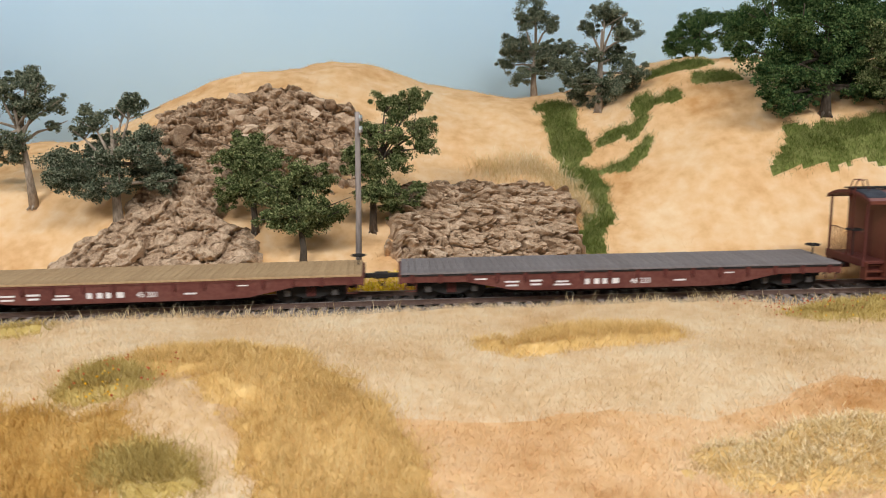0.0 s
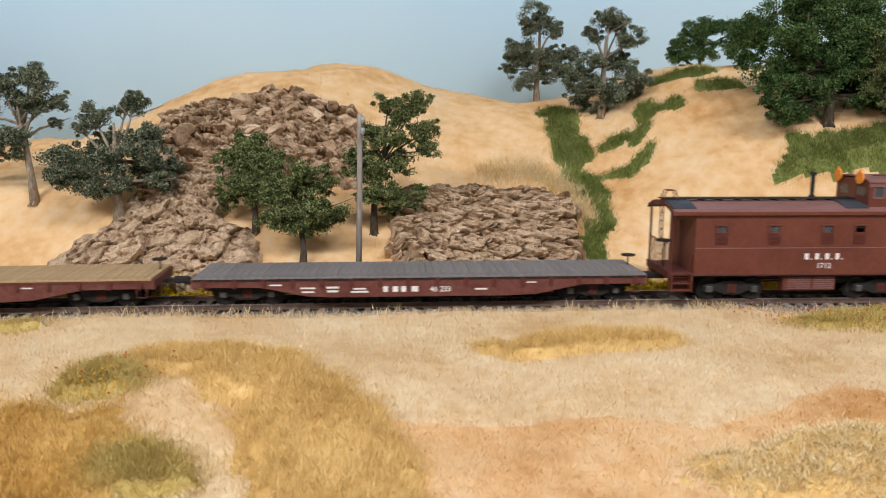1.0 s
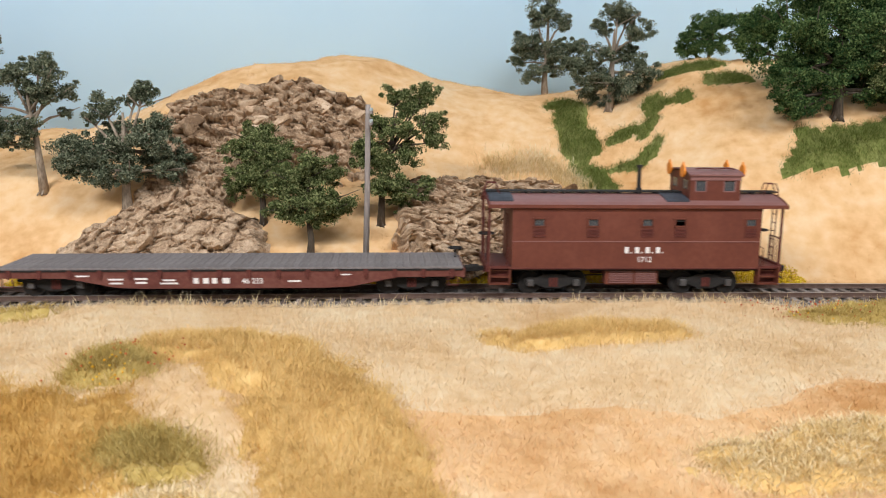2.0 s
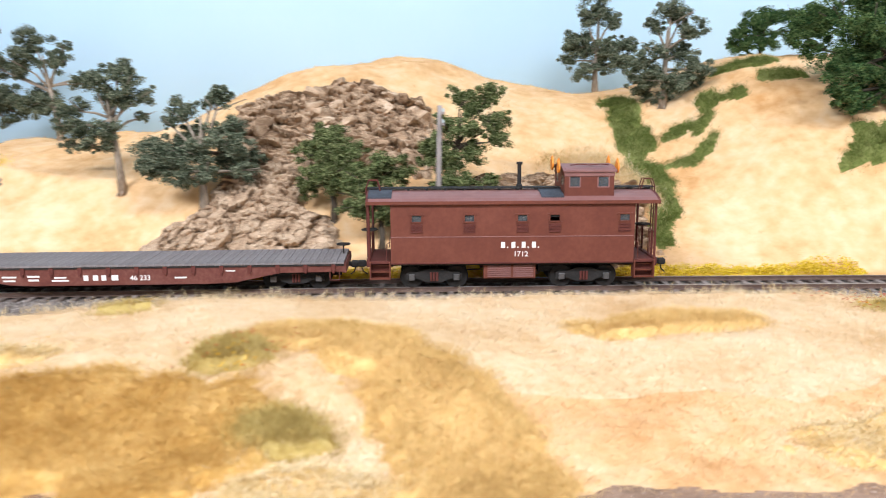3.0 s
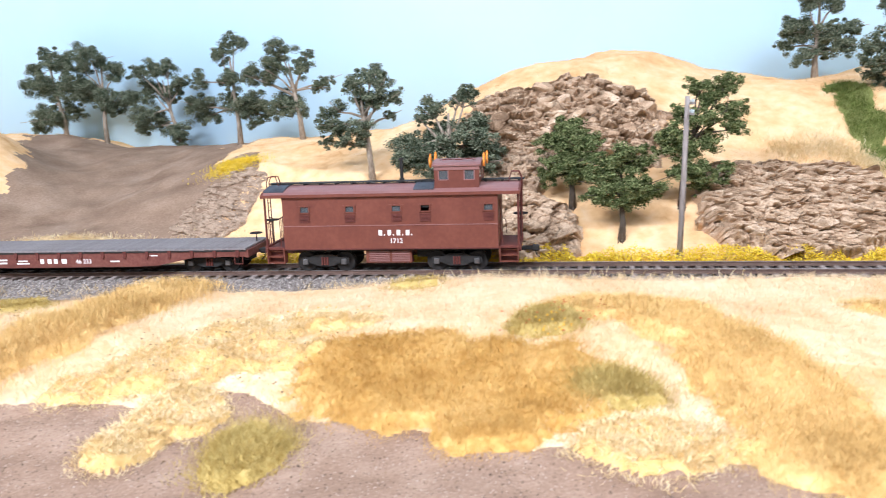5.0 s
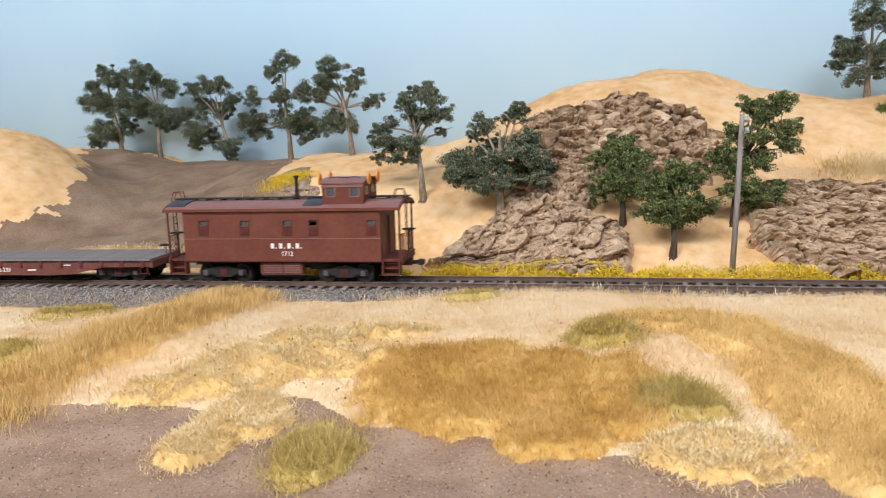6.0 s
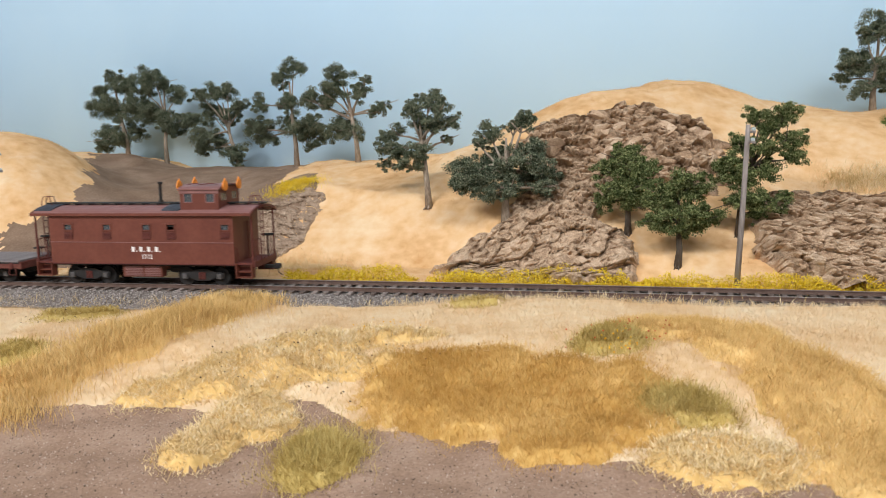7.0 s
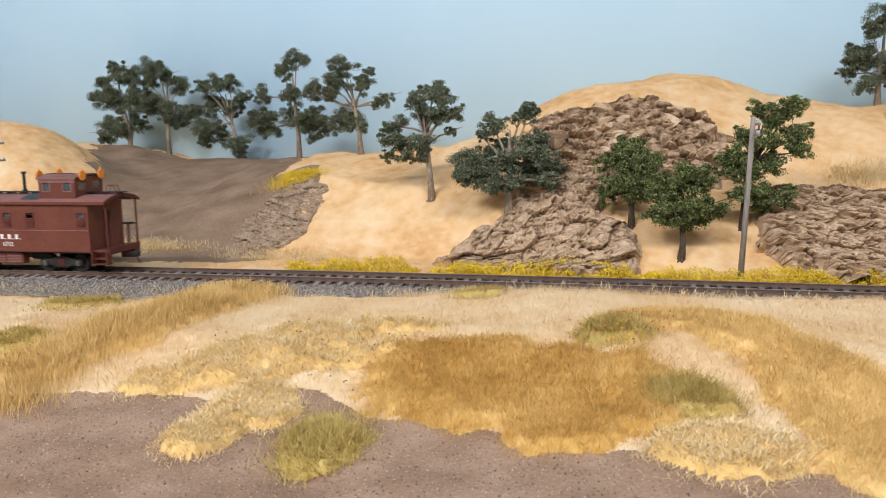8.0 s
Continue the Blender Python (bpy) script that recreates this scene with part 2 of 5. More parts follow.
TOP_Z = plan_line(HX, [.068, .066, .058, .047, .046, .054, .060, .058, .061, .090, .108, .114, .094, .089, .097, .112, .116, .12, .12])
BANK_Y = plan_line([-0.5, -0.33, -0.30, -0.25, -0.20, -0.165, -0.145, -0.11, -0.09, -0.05, 0.0, 0.06, 0.5], [.185, .180, .180, .192, .190, .189, .174, .160, .148, .140, .141, .143, .135], 4)
LOW_Z = plan_line([-0.5, -0.3, -0.2, -0.1, 0.0, 0.1, 0.5], [-.026, -.024, -.021, -.014, -.008, -.006, -.006])
LIP_Z = plan_line([-0.5, -0.35, -0.22, -0.12, 0.0, 0.2, 0.5], [-.012, -.010, -.006, 0.0, 0.002, 0.0, -.001])


def at_x(line, x):
    return np.interp(x, PLAN_X, line)


def ground_z(x, y):
    x, y = np.asarray(x, dtype=float), np.asarray(y, dtype=float)
    ty = track_y(x)
    # behind the track: foot, middle and crest of the hills
    f, m, c = at_x(FOOT_Y, x), at_x(MID_Y, x), at_x(TOP_Y, x)
    mz, cz = at_x(MID_Z, x), at_x(TOP_Z, x)
    low = -0.004 + (mz + 0.004) * np.clip((y - f) / (m - f), 0, 1) ** 1.15
    high = mz + (cz - mz) * np.sin(np.clip((y - m) / (c - m), 0, 1) * math.pi / 2) ** 1.1
    back = np.where(y < m, low, high) - 0.10 * np.clip(y - c, 0, 1)
    rise = ease((y - f) / 0.05)
    back = back + rise * (0.004 * wander(x, y, 0.055, 0) + 0.002 * wander(x, y, 0.021, 1) + 0.0006 * wander(x, y, 0.007, 2))
    back = back + 0.05 * np.exp(-(((x + 0.575) / 0.085) ** 2 + ((y - 0.50) / 0.07) ** 2) ** 1.3)
    # before the track: a bank down to the low dirt
    bank, low_z, lip = at_x(BANK_Y, x), at_x(LOW_Z, x), at_x(LIP_Z, x)
    front = low_z + (lip - low_z) * ease((y - bank + 0.012) / (0.245 - bank))
    front = front + 0.008 * np.exp(-((x + 0.065) / 0.05) ** 2 - ((y - 0.205) / 0.035) ** 2)
    front = front + 0.0018 * wander(x, y, 0.045, 3) + 0.0008 * wander(x, y, 0.015, 4) + 0.0003 * wander(x, y, 0.005, 5)
    raised = np.zeros(x.shape)
    fore = (y < ty) & (y > 0.10) & (x > -0.40) & (x < 0.25)
    if fore.any():
        fx, fy = x[fore], y[fore]
        raised[fore] = 0.0030 * ease(inside(fx, fy, OCHRE_BLOBS + TAWNY_BLOBS + OLIVE_BLOBS, 0.2) / 0.3) + (0.0026 + 0.0022 * wander(fx, fy, 0.009, 1)) * ease(inside(fx, fy, STRAW_BLOBS, 0.3) / 0.3)
    front = front + raised
    bed = np.full_like(x, -0.0062)
    d = y - ty
    near = ease((-d - 0.019) / 0.014)
    far = ease((d - 0.018) / 0.012)
    z = np.where(d < 0, bed * (1 - near) + front * near, bed * (1 - far) + back * far)
    return z


def blob(x, y, cx, cy, rx, ry, turn=0.0, ragged=0.25):
    """Inside (above 0) of a ragged-edged oval on the plan."""
    c, s = math.cos(radians(turn)), math.sin(radians(turn))
    u, v = (x - cx) * c + (y - cy) * s, -(x - cx) * s + (y - cy) * c
    return 1 - np.sqrt((u / rx) ** 2 + (v / ry) ** 2) + ragged * wander(x, y, 0.011, 4) + 0.5 * ragged * wander(x, y, 0.004, 2)


OCHRE_BLOBS = [(-0.117, 0.187, 0.056, 0.022, -17), (-0.142, 0.203, 0.028, 0.014, -5), (-0.093, 0.160, 0.018, 0.014, -10), (-0.070, 0.166, 0.012, 0.012, 0)]
TAWNY_BLOBS = [(-0.056, 0.224, 0.023, 0.014, 0), (-0.036, 0.210, 0.021, 0.018, -45), (-0.021, 0.188, 0.021, 0.022, -20), (-0.012, 0.166, 0.019, 0.028, 0), (-0.008, 0.143, 0.019, 0.026, 0), (-0.298, 0.201, 0.026, 0.011, 18), (-0.275, 0.224, 0.019, 0.020, 30),
               (-0.267, 0.258, 0.017, 0.030, -8), (-0.267, 0.293, 0.012, 0.020, -15), (0.064, 0.244, 0.035, 0.011, 5)]
STRAW_BLOBS = [(-0.206, 0.159, 0.012, 0.014, -25), (-0.200, 0.180, 0.017, 0.016, 0), (-0.236, 0.197, 0.020, 0.008, 12), (-0.208, 0.208, 0.034, 0.014, 8), (-0.176, 0.211, 0.017, 0.008, 0), (-0.182, 0.228, 0.036, 0.012, 12),
               (-0.050, 0.148, 0.019, 0.013, -12), (0.104, 0.163, 0.034, 0.013, 6)]
OLIVE_BLOBS = [(-0.163, 0.150, 0.013, 0.020, 10), (-0.057, 0.169, 0.013, 0.007, -12), (-0.079, 0.207, 0.013, 0.009, 0), (0.178, 0.275, 0.027, 0.011, 4), (-0.324, 0.214, 0.020, 0.007, 8), (-0.332, 0.270, 0.020, 0.009, 25), (-0.140, 0.286, 0.014, 0.003, 0)]
GREEN_BLOBS = [(0.104, 0.390, 0.007, 0.010, 10), (0.110, 0.405, 0.006, 0.011, -20), (0.117, 0.422, 0.006, 0.015, 0), (0.114, 0.447, 0.010, 0.018, 12), (0.113, 0.472, 0.013, 0.016, 0), (0.111, 0.503, 0.011, 0.022, 0),
               (0.136, 0.470, 0.013, 0.005, 5), (0.152, 0.467, 0.009, 0.006, 30), (0.160, 0.481, 0.006, 0.011, -20), (0.174, 0.474, 0.008, 0.005, -20), (0.134, 0.447, 0.011, 0.004, -8), (0.147, 0.449, 0.011, 0.004, 22),
               (0.242, 0.406, 0.034, 0.013, -4), (0.225, 0.407, 0.017, 0.012, 0), (0.272, 0.402, 0.030, 0.014, 0), (0.194, 0.503, 0.020, 0.009, -15), (0.204, 0.476, 0.015, 0.007, -20)]
BOWL_BLOBS = [(-0.475, 0.615, 0.125, 0.085, -8), (-0.46, 0.52, 0.135, 0.125, -25), (-0.40, 0.43, 0.10, 0.062, -10), (-0.325, 0.445, 0.036, 0.06, -25), (-0.345, 0.39, 0.06, 0.022, 0)]


def inside(x, y, blobs, ragged=0.25):
    return np.max([blob(x, y, *b, ragged=ragged) for b in blobs], axis=0)


def cover(x, y):
    """What grows at each place of the plan: 0 cream, 1 hill, 2 ochre, 3 tawny, 4 straw, 5 olive, 6 green, 7 dirt, 8 bare earth."""
    x, y = np.asarray(x, dtype=float), np.asarray(y, dtype=float)
    kind = np.where(y > track_y(x) + 0.02, 1, 0)
    front = y < track_y(x) - 0.02
    dirt = y < at_x(BANK_Y, x) + 0.006 * wander(x, y, 0.03, 1) + 0.0016 * wander(x, y, 0.008, 2)
    kind = np.where(front & dirt, 7, kind)
    kind = np.where(front & (kind == 0) & (x > -0.03) & (y < 0.192 + 0.014 * wander(x, y, 0.05, 3) + 0.004 * wander(x, y, 0.012, 1)), 1, kind)
    fx, fy = x[front], y[front]
    near = kind[front]
    for code, blobs in ((2, OCHRE_BLOBS), (3, TAWNY_BLOBS), (4, STRAW_BLOBS), (5, OLIVE_BLOBS)):
        near = np.where(inside(fx, fy, blobs, 0.2) > 0, code, near)
    kind[front] = near
    mound = blob(x, y, -0.585, 0.465, 0.090, 0.118, 0, 0.14) > 0
    bx, by = x[~front], y[~front]
    far = kind[~front]
    far = np.where((far == 1) & ~mound[~front] & (inside(bx, by, BOWL_BLOBS, 0.10) > 0), 8, far)
    kind[~front] = np.where(inside(bx, by, GREEN_BLOBS, 0.42) > 0, 6, far)
    return kind


def build_ground():
    xs = np.concatenate([np.arange(-0.95, -0.70, 0.006), np.arange(-0.70, -0.34, 0.0022), np.arange(-0.34, 0.14, 0.0009), np.arange(0.14, 0.20, 0.0015), np.arange(0.20, 0.36, 0.0022), np.arange(0.36, 0.9501, 0.006)])
    ys = np.concatenate([np.arange(0.02, 0.09, 0.007), np.arange(0.09, 0.12, 0.003), np.arange(0.12, 0.235, 0.0009), np.arange(0.235, 0.31, 0.0025), np.arange(0.31, 0.38, 0.004), np.arange(0.38, 0.52, 0.002), np.arange(0.52, 0.66, 0.003), np.arange(0.66, 0.9401, 0.006)])
    gx, gy = np.meshgrid(xs, ys)
    gz = ground_z(gx, gy)
    nx, ny = len(xs), len(ys)
    a = (np.arange(ny - 1)[:, None] * nx + np.arange(nx - 1)[None, :]).ravel()
    faces = np.stack([a, a + 1, a + nx + 1, a + nx], axis=1)
    mesh = raw_mesh("ground", np.stack([gx, gy, gz], axis=-1).reshape(-1, 3), faces.ravel(), 4, [CREAM, HILL, OCHRE, TAWNY, TAWNY, OLIVE, GREEN, DIRT, BOWL], smooth=True)
    kinds = cover((gx[:-1, :-1] + gx[1:, 1:]) / 2, (gy[:-1, :-1] + gy[1:, 1:]) / 2).ravel()
    mesh.polygons.foreach_set("material_index", kinds.astype(np.int32))
    mesh.update()
    return tagged(new("ground", mesh), "rolling model landscape of sandy turf, dirt and bare earth", "ground", kind="structure")


build_ground()


def build_room():
    bm = bmesh.new()
    box(bm, -0.95, 0.95, 0.012, 0.018, -0.16, -0.03)
    tagged(bm_object("trim", bm, BOARD), "dark painted fascia board along the layout's front edge", "fascia", kind="structure")
    # the painted backdrop, a bent board behind the hills
    xs = np.linspace(-0.95, 0.95, 60)
    ys = np.interp(xs, [-0.95, -0.65, -0.55, -0.45, -0.35, -0.25, 0.1, 0.3, 0.95], [0.90, 0.79, 0.745, 0.70, 0.665, 0.645, 0.635, 0.625, 0.60])
    bm = bmesh.new()
    rows = []
    for x, y in zip(xs, ys):
        rows.append([bm.verts.new((x, y + dy, z)) for dy, z in ((0, -0.06), (0, 0.55), (0.012, 0.55), (0.012, -0.06))])
    for a, b in zip(rows, rows[1:]):
        for i in range(4):
            bm.faces.new((a[i], b[i], b[(i + 1) % 4], a[(i + 1) % 4]))
    bmesh.ops.recalc_face_normals(bm, faces=bm.faces[:])
    tagged(bm_object("backdrop", bm, SKY, smooth=True), "pale blue painted sky board behind the hills", "backdrop", kind="structure")
    for name, b, mat, label in (("floor", (-2.0, 2.0, -1.95, 1.05, -0.83, -0.80), CARPET, "plain grey-brown room floor"), ("ceiling", (-2.0, 2.0, -1.95, 1.05, 1.30, 1.33), PLASTER, "plain grey room ceiling"),
                                ("wall_north", (-2.0, 2.0, 1.05, 1.08, -0.80, 1.30), PLASTER, "plain grey room wall"), ("wall_south", (-2.0, 2.0, -1.98, -1.95, -0.80, 1.30), PLASTER, "plain grey room wall"),
                                ("wall_east", (2.00, 2.03, -1.95, 1.05, -0.80, 1.30), PLASTER, "plain grey room wall"), ("wall_west", (-2.03, -2.00, -1.95, 1.05, -0.80, 1.30), PLASTER, "plain grey room wall")):
        tagged(bm_object(name, box(bmesh.new(), *b), mat), label, name.split("_")[0], kind="structure")
    for px, py, _ in PANELS:
        lamp = thing("ceiling_light", "flat white rectangular ceiling light panel, switched on", "ceiling light", "ceiling lights", (px, py, 1.26))
        part("frame", box(bmesh.new(), -0.58, 0.58, -0.17, 0.17, 0.0, 0.04, 0.004), PLASTER, lamp)
        part("diffuser", box(bmesh.new(), -0.55, 0.55, -0.14, 0.14, -0.006, -0.001), PANELGLOW, lamp, "glowing white diffuser")
    bm = bmesh.new()
    box(bm, -0.95, 0.95, 0.02, 0.93, -0.16, -0.12)
    tagged(bm_object("layout_deck", bm, BOARD), "dark plywood deck that carries the model landscape", "layout deck")
    for x in (-0.8, 0.8):
        for y in (0.10, 0.82):
            tagged(bm_object("trestle_leg", box(bmesh.new(), x - 0.03, x + 0.03, y - 0.03, y + 0.03, -0.80, -0.16, 0.003), BOARD), "dark square timber leg under the layout deck", "leg", "legs of the layout")


build_room()


# ---- track ----
def build_track():
    xs = np.arange(-0.92, 0.921, 0.006)
    track = thing("railway_track", "brown-railed model track on dark weathered ties", "railway track")
    for side in (-1, 1):
        bm = bmesh.new()
        prof = [(-0.0012, -0.0021), (0.0012, -0.0021), (0.0012, -0.0017), (0.0003, -0.0014), (0.0003, -0.0007), (0.0005, -0.0005), (0.0005, 0.0), (-0.0005, 0.0), (-0.0005, -0.0005), (-0.0003, -0.0007), (-0.0003, -0.0014), (-0.0012, -0.0017)]
        rings = []
        for x in xs:
            y = float(track_y(x)) + side * 0.00875
            rings.append([bm.verts.new((x, y + a, b)) for a, b in prof])
        n = len(prof)
        for p, q in zip(rings, rings[1:]):
            for i in range(n):
                face = bm.faces.new((p[i], p[(i + 1) % n], q[(i + 1) % n], q[i]))
                face.material_index = 1 if i == 6 else 0
        bmesh.ops.recalc_face_normals(bm, faces=bm.faces[:])
        part("rail", bm, [RAIL, RAILTOP], track, "rusty steel rail with a worn bright head")
    bm = bmesh.new()
    box(bm, -0.00125, 0.00125, -0.0145, 0.0145, -0.0040, -0.0021, 0.0002)
    for side in (-1, 1):
        box(bm, -0.0010, 0.0010, side * 0.00875 - 0.0018, side * 0.00875 + 0.0018, -0.0021, -0.0018)
    first = part("tie", bm, TIE, track)
    mesh = first.data
    count = 0
    for x in np.arange(-0.915, 0.916, 0.0062):
        ob = first if count == 0 else new("tie", mesh)
        ob.parent = track
        slope = -0.00237 - 0.13252 * min(max(x, -0.45), 0.4)
        ob.matrix_basis = pose(float(x), float(track_y(x)), 0, 0, 0, math.degrees(math.atan(slope)) + random.uniform(-1.5, 1.5))
        count += 1
    # ballast: a low, broad-shouldered bed
    bm = bmesh.new()
    prof = [(-0.034, -0.0085), (-0.026, -0.0058), (-0.0165, -0.0030), (-0.006, -0.0034), (0.006, -0.0034), (0.0165, -0.0030), (0.024, -0.0055), (0.030, -0.0080)]
    rings = []
    for x in np.arange(-0.93, 0.931, 0.003):
        rings.append([bm.verts.new((x, float(track_y(x)) + a + random.uniform(-.0006, .0006), b + random.uniform(-.0003, .0003))) for a, b in prof])
    for p, q in zip(rings, rings[1:]):
        for i in range(len(prof) - 1):
            bm.faces.new((p[i], q[i], q[i + 1], p[i + 1]))
    tagged(bm_object("ballast_bed", bm, BALLAST), "grey stone ballast bed under the track", "ballast", kind="structure")
    rng = np.random.default_rng(11)
    n = 26000
    x = rng.uniform(-0.62, 0.42, n)
    d = np.where(rng.random(n) < 0.72, rng.uniform(-0.033, -0.0145, n), rng.uniform(-0.0145, 0.026, n))
    z = np.interp(d, [p[0] for p in prof], [p[1] for p in prof]) + 0.00005
    size = rng.uniform(0.0002, 0.00046, n)
    corner = np.array([[1, 1, 1], [1, -1, -1], [-1, 1, -1], [-1, -1, 1]], dtype=float)
    turn = rng.normal(size=(n, 3, 3))
    turn, _ = np.linalg.qr(turn)
    verts = np.einsum("nij,kj->nki", turn, corner) * size[:, None, None] + np.stack([x, track_y(x) + d, z], axis=-1)[:, None, :]
    tet = np.array([[0, 1, 2], [0, 3, 1], [0, 2, 3], [1, 3, 2]])
    faces = (np.arange(n)[:, None, None] * 4 + tet[None]).ravel()
    tagged(new("ballast_stones", raw_mesh("ballast_stones", verts.reshape(-1, 3), faces, 3, BALLAST)), "loose grey ballast stones along the track", "ballast", kind="stuff")


build_track()


# ---- rock outcrops ----
def cells(u, v, size_u, size_v, seed):
    """Cracked blocks on a sheet: each point's block height, and its closeness to a crack (0 at the crack)."""
    rng = np.random.default_rng(seed)
    jit, val, tilt = rng.random((64, 64, 2)), rng.random((64, 64)), rng.uniform(-0.45, 0.45, (64, 64, 2))
    p, q = u / size_u + 20, v / size_v + 20
    i, j = np.floor(p).astype(int), np.floor(q).astype(int)
    best, second, height = np.full(p.shape, 9.0), np.full(p.shape, 9.0), np.zeros(p.shape)
    for a in (-1, 0, 1):
        for b in (-1, 0, 1):
            ii, jj = (i + a) % 64, (j + b) % 64
            d = np.hypot(i + a + jit[ii, jj, 0] - p, j + b + jit[ii, jj, 1] - q)
            closer = d < best
            second = np.where(closer, best, np.minimum(second, d))
            du, dv = p - (i + a + jit[ii, jj, 0]), q - (j + b + jit[ii, jj, 1])
            height = np.where(closer, val[ii, jj] + tilt[ii, jj, 0] * du + (tilt[ii, jj, 1] - 0.15) * dv, height)
            best = np.minimum(best, d)
    return height, np.clip((second - best) / 0.12, 0, 1)


def crag(u, v, size_u, size_v, seed):
    """Broken blocks whose joints wander: height of the block and closeness to a joint."""
    wu = 0.32 * size_u * wander(u, v, size_u * 1.7, seed % 6) + 0.22 * size_u * wander(u, v, size_u * 0.55, (seed + 1) % 6)
    wv = 0.32 * size_v * wander(u, v, size_u * 1.5, (seed + 2) % 6) + 0.25 * size_v * wander(u, v, size_u * 0.5, (seed + 3) % 6)
    return cells(u + wu, v + wv, size_u, size_v, seed)


def ridges(u, v, size, layer):
    return 1 - 2 * np.abs(wander(u, v, size, layer))


BOULDERS = []


def boulder_meshes(mat):
    """Six chipped stones, about one unit across."""
    rng = np.random.default_rng(77)
    made = []
    for _ in range(6):
        bm = bmesh.new()
        bmesh.ops.create_icosphere(bm, subdivisions=3, radius=0.6)
        for _ in range(11):
            n = Vector(rng.normal(size=3)).normalized()
            d = rng.uniform(0.26, 0.46)
            for v in bm.verts:
                over = v.co.dot(n) - d
                if over > 0:
                    v.co -= n * over
        for v in bm.verts:
            k = 1 + 0.05 * float(wander(v.co.x + v.co.z, v.co.y - v.co.z, 0.13, 2))
            v.co = Vector((v.co.x * 1.25 * k, v.co.y * k, v.co.z * 0.72 * k))
        mesh = bpy.data.meshes.new("boulder")
        bm.to_mesh(mesh)
        bm.free()
        mesh.materials.append(mat)
        made.append(mesh)
    return made


def rock(label, x0, x1, y0, y1, bulge, seed, power=4.0, skew=0.0, step=0.00055, rough=1.0, mat=None, block=(0.013, 0.008), slant=0.3, pits=1.0, streak=0.0, boulders=0, boulder_size=(0.004, 0.010), upper=0.0):
    """A craggy rock face that stands out of the slope over this stretch of the plan, with loose stones bedded in it."""
    xs, ys = np.arange(x0, x1, step), np.arange(y0, y1, step * 0.8)
    gx, gy = np.meshgrid(xs, ys)
    u = (gx - (x0 + x1) / 2) / ((x1 - x0) / 2)
    v = (gy - (y0 + y1) / 2) / ((y1 - y0) / 2)
    u = u + skew * v
    rim = 1 - (np.abs(u) ** power + np.abs(v) ** power) ** (1 / power) + 0.13 * wander(gx, gy, 0.018, 0) + 0.09 * wander(gx, gy, 0.007, 1) + 0.05 * wander(gx, gy, 0.003, 2)
    w = ease(rim / 0.22)
    gz = ground_z(gx, gy)
    along = gy * 0.75 + gz * 0.9
    a, b = gx + 0.25 * along, along + slant * gx
    bu, bv = block
    h1, c1 = crag(a, b, bu, bv, seed)
    h2, c2 = crag(a, b, bu * 0.48, bv * 0.50, seed + 1)
    h3, c3 = crag(a, b, bu * 0.22, bv * 0.24, seed + 2)
    out = 0.0125 * (h1 - 0.5) + 0.0075 * (h2 - 0.5) + 0.0034 * (h3 - 0.5)
    out = out - 0.0052 * (1 - c1) - 0.0036 * (1 - c2) - 0.0016 * (1 - c3)
    out = out + 0.0040 * wander(a, b, 0.022, 3) + 0.0010 * ridges(a, b * 1.6, 0.0042, 4) + 0.0006 * ridges(a, b * 1.4, 0.0019, 5)
    hole = np.clip(wander(a, b * 1.7, 0.0062, 0) * 0.6 + wander(a, b * 1.5, 0.0026, 1) * 0.6 - 0.32, 0, 0.4)
    out = out - 0.0170 * pits * hole
    out = out + streak * (0.0012 * ridges(a * 2.2 + b, b * 0.35, 0.0040, 2) + 0.0006 * ridges(a * 2.4 + b, b * 0.4, 0.0017, 3))
    push = w * (bulge + 0.72 * rough * out) - 0.0035 * (1 - w)
    verts = np.stack([gx + 0.10 * rough * w * out, gy - 0.90 * push, gz + 0.30 * push + 0.65 * w * bulge], axis=-1)
    nx, ny = len(xs), len(ys)
    at = (np.arange(ny - 1)[:, None] * nx + np.arange(nx - 1)[None, :])
    keep = (rim[:-1, :-1] > -0.12).ravel()
    at = at.ravel()[keep]
    faces = np.stack([at, at + 1, at + nx + 1, at + nx], axis=1)
    ob = tagged(new("rock_outcrop", raw_mesh("rock_outcrop", verts.reshape(-1, 3), faces.ravel(), 4, mat or ROCK)), label, "rock", "rock outcrops")
    if boulders and not BOULDERS:
        BOULDERS.extend(boulder_meshes(BOULDER))
    rng = np.random.default_rng(seed + 9)
    spots = np.argwhere((rim > 0.03) & (v > upper + 0.25 * wander(gx, gy, 0.02, 4)))
    for k in range(boulders):
        i, j = spots[rng.integers(len(spots))]
        stone = new("boulder", BOULDERS[int(rng.integers(6))])
        stone.parent = ob
        size = float(rng.uniform(*boulder_size)) * float(rng.uniform(0.7, 1.0))
        turn = pose(0, 0, 0, float(rng.uniform(-25, 25)), float(rng.uniform(-22, 22)), float(rng.uniform(0, 360)))
        stone.matrix_basis = Matrix.Translation([float(q) for q in verts[i, j] + np.array([0, 0.0012, -0.0006])]) @ turn @ Matrix.Diagonal((size, size, size, 1))
    return ob


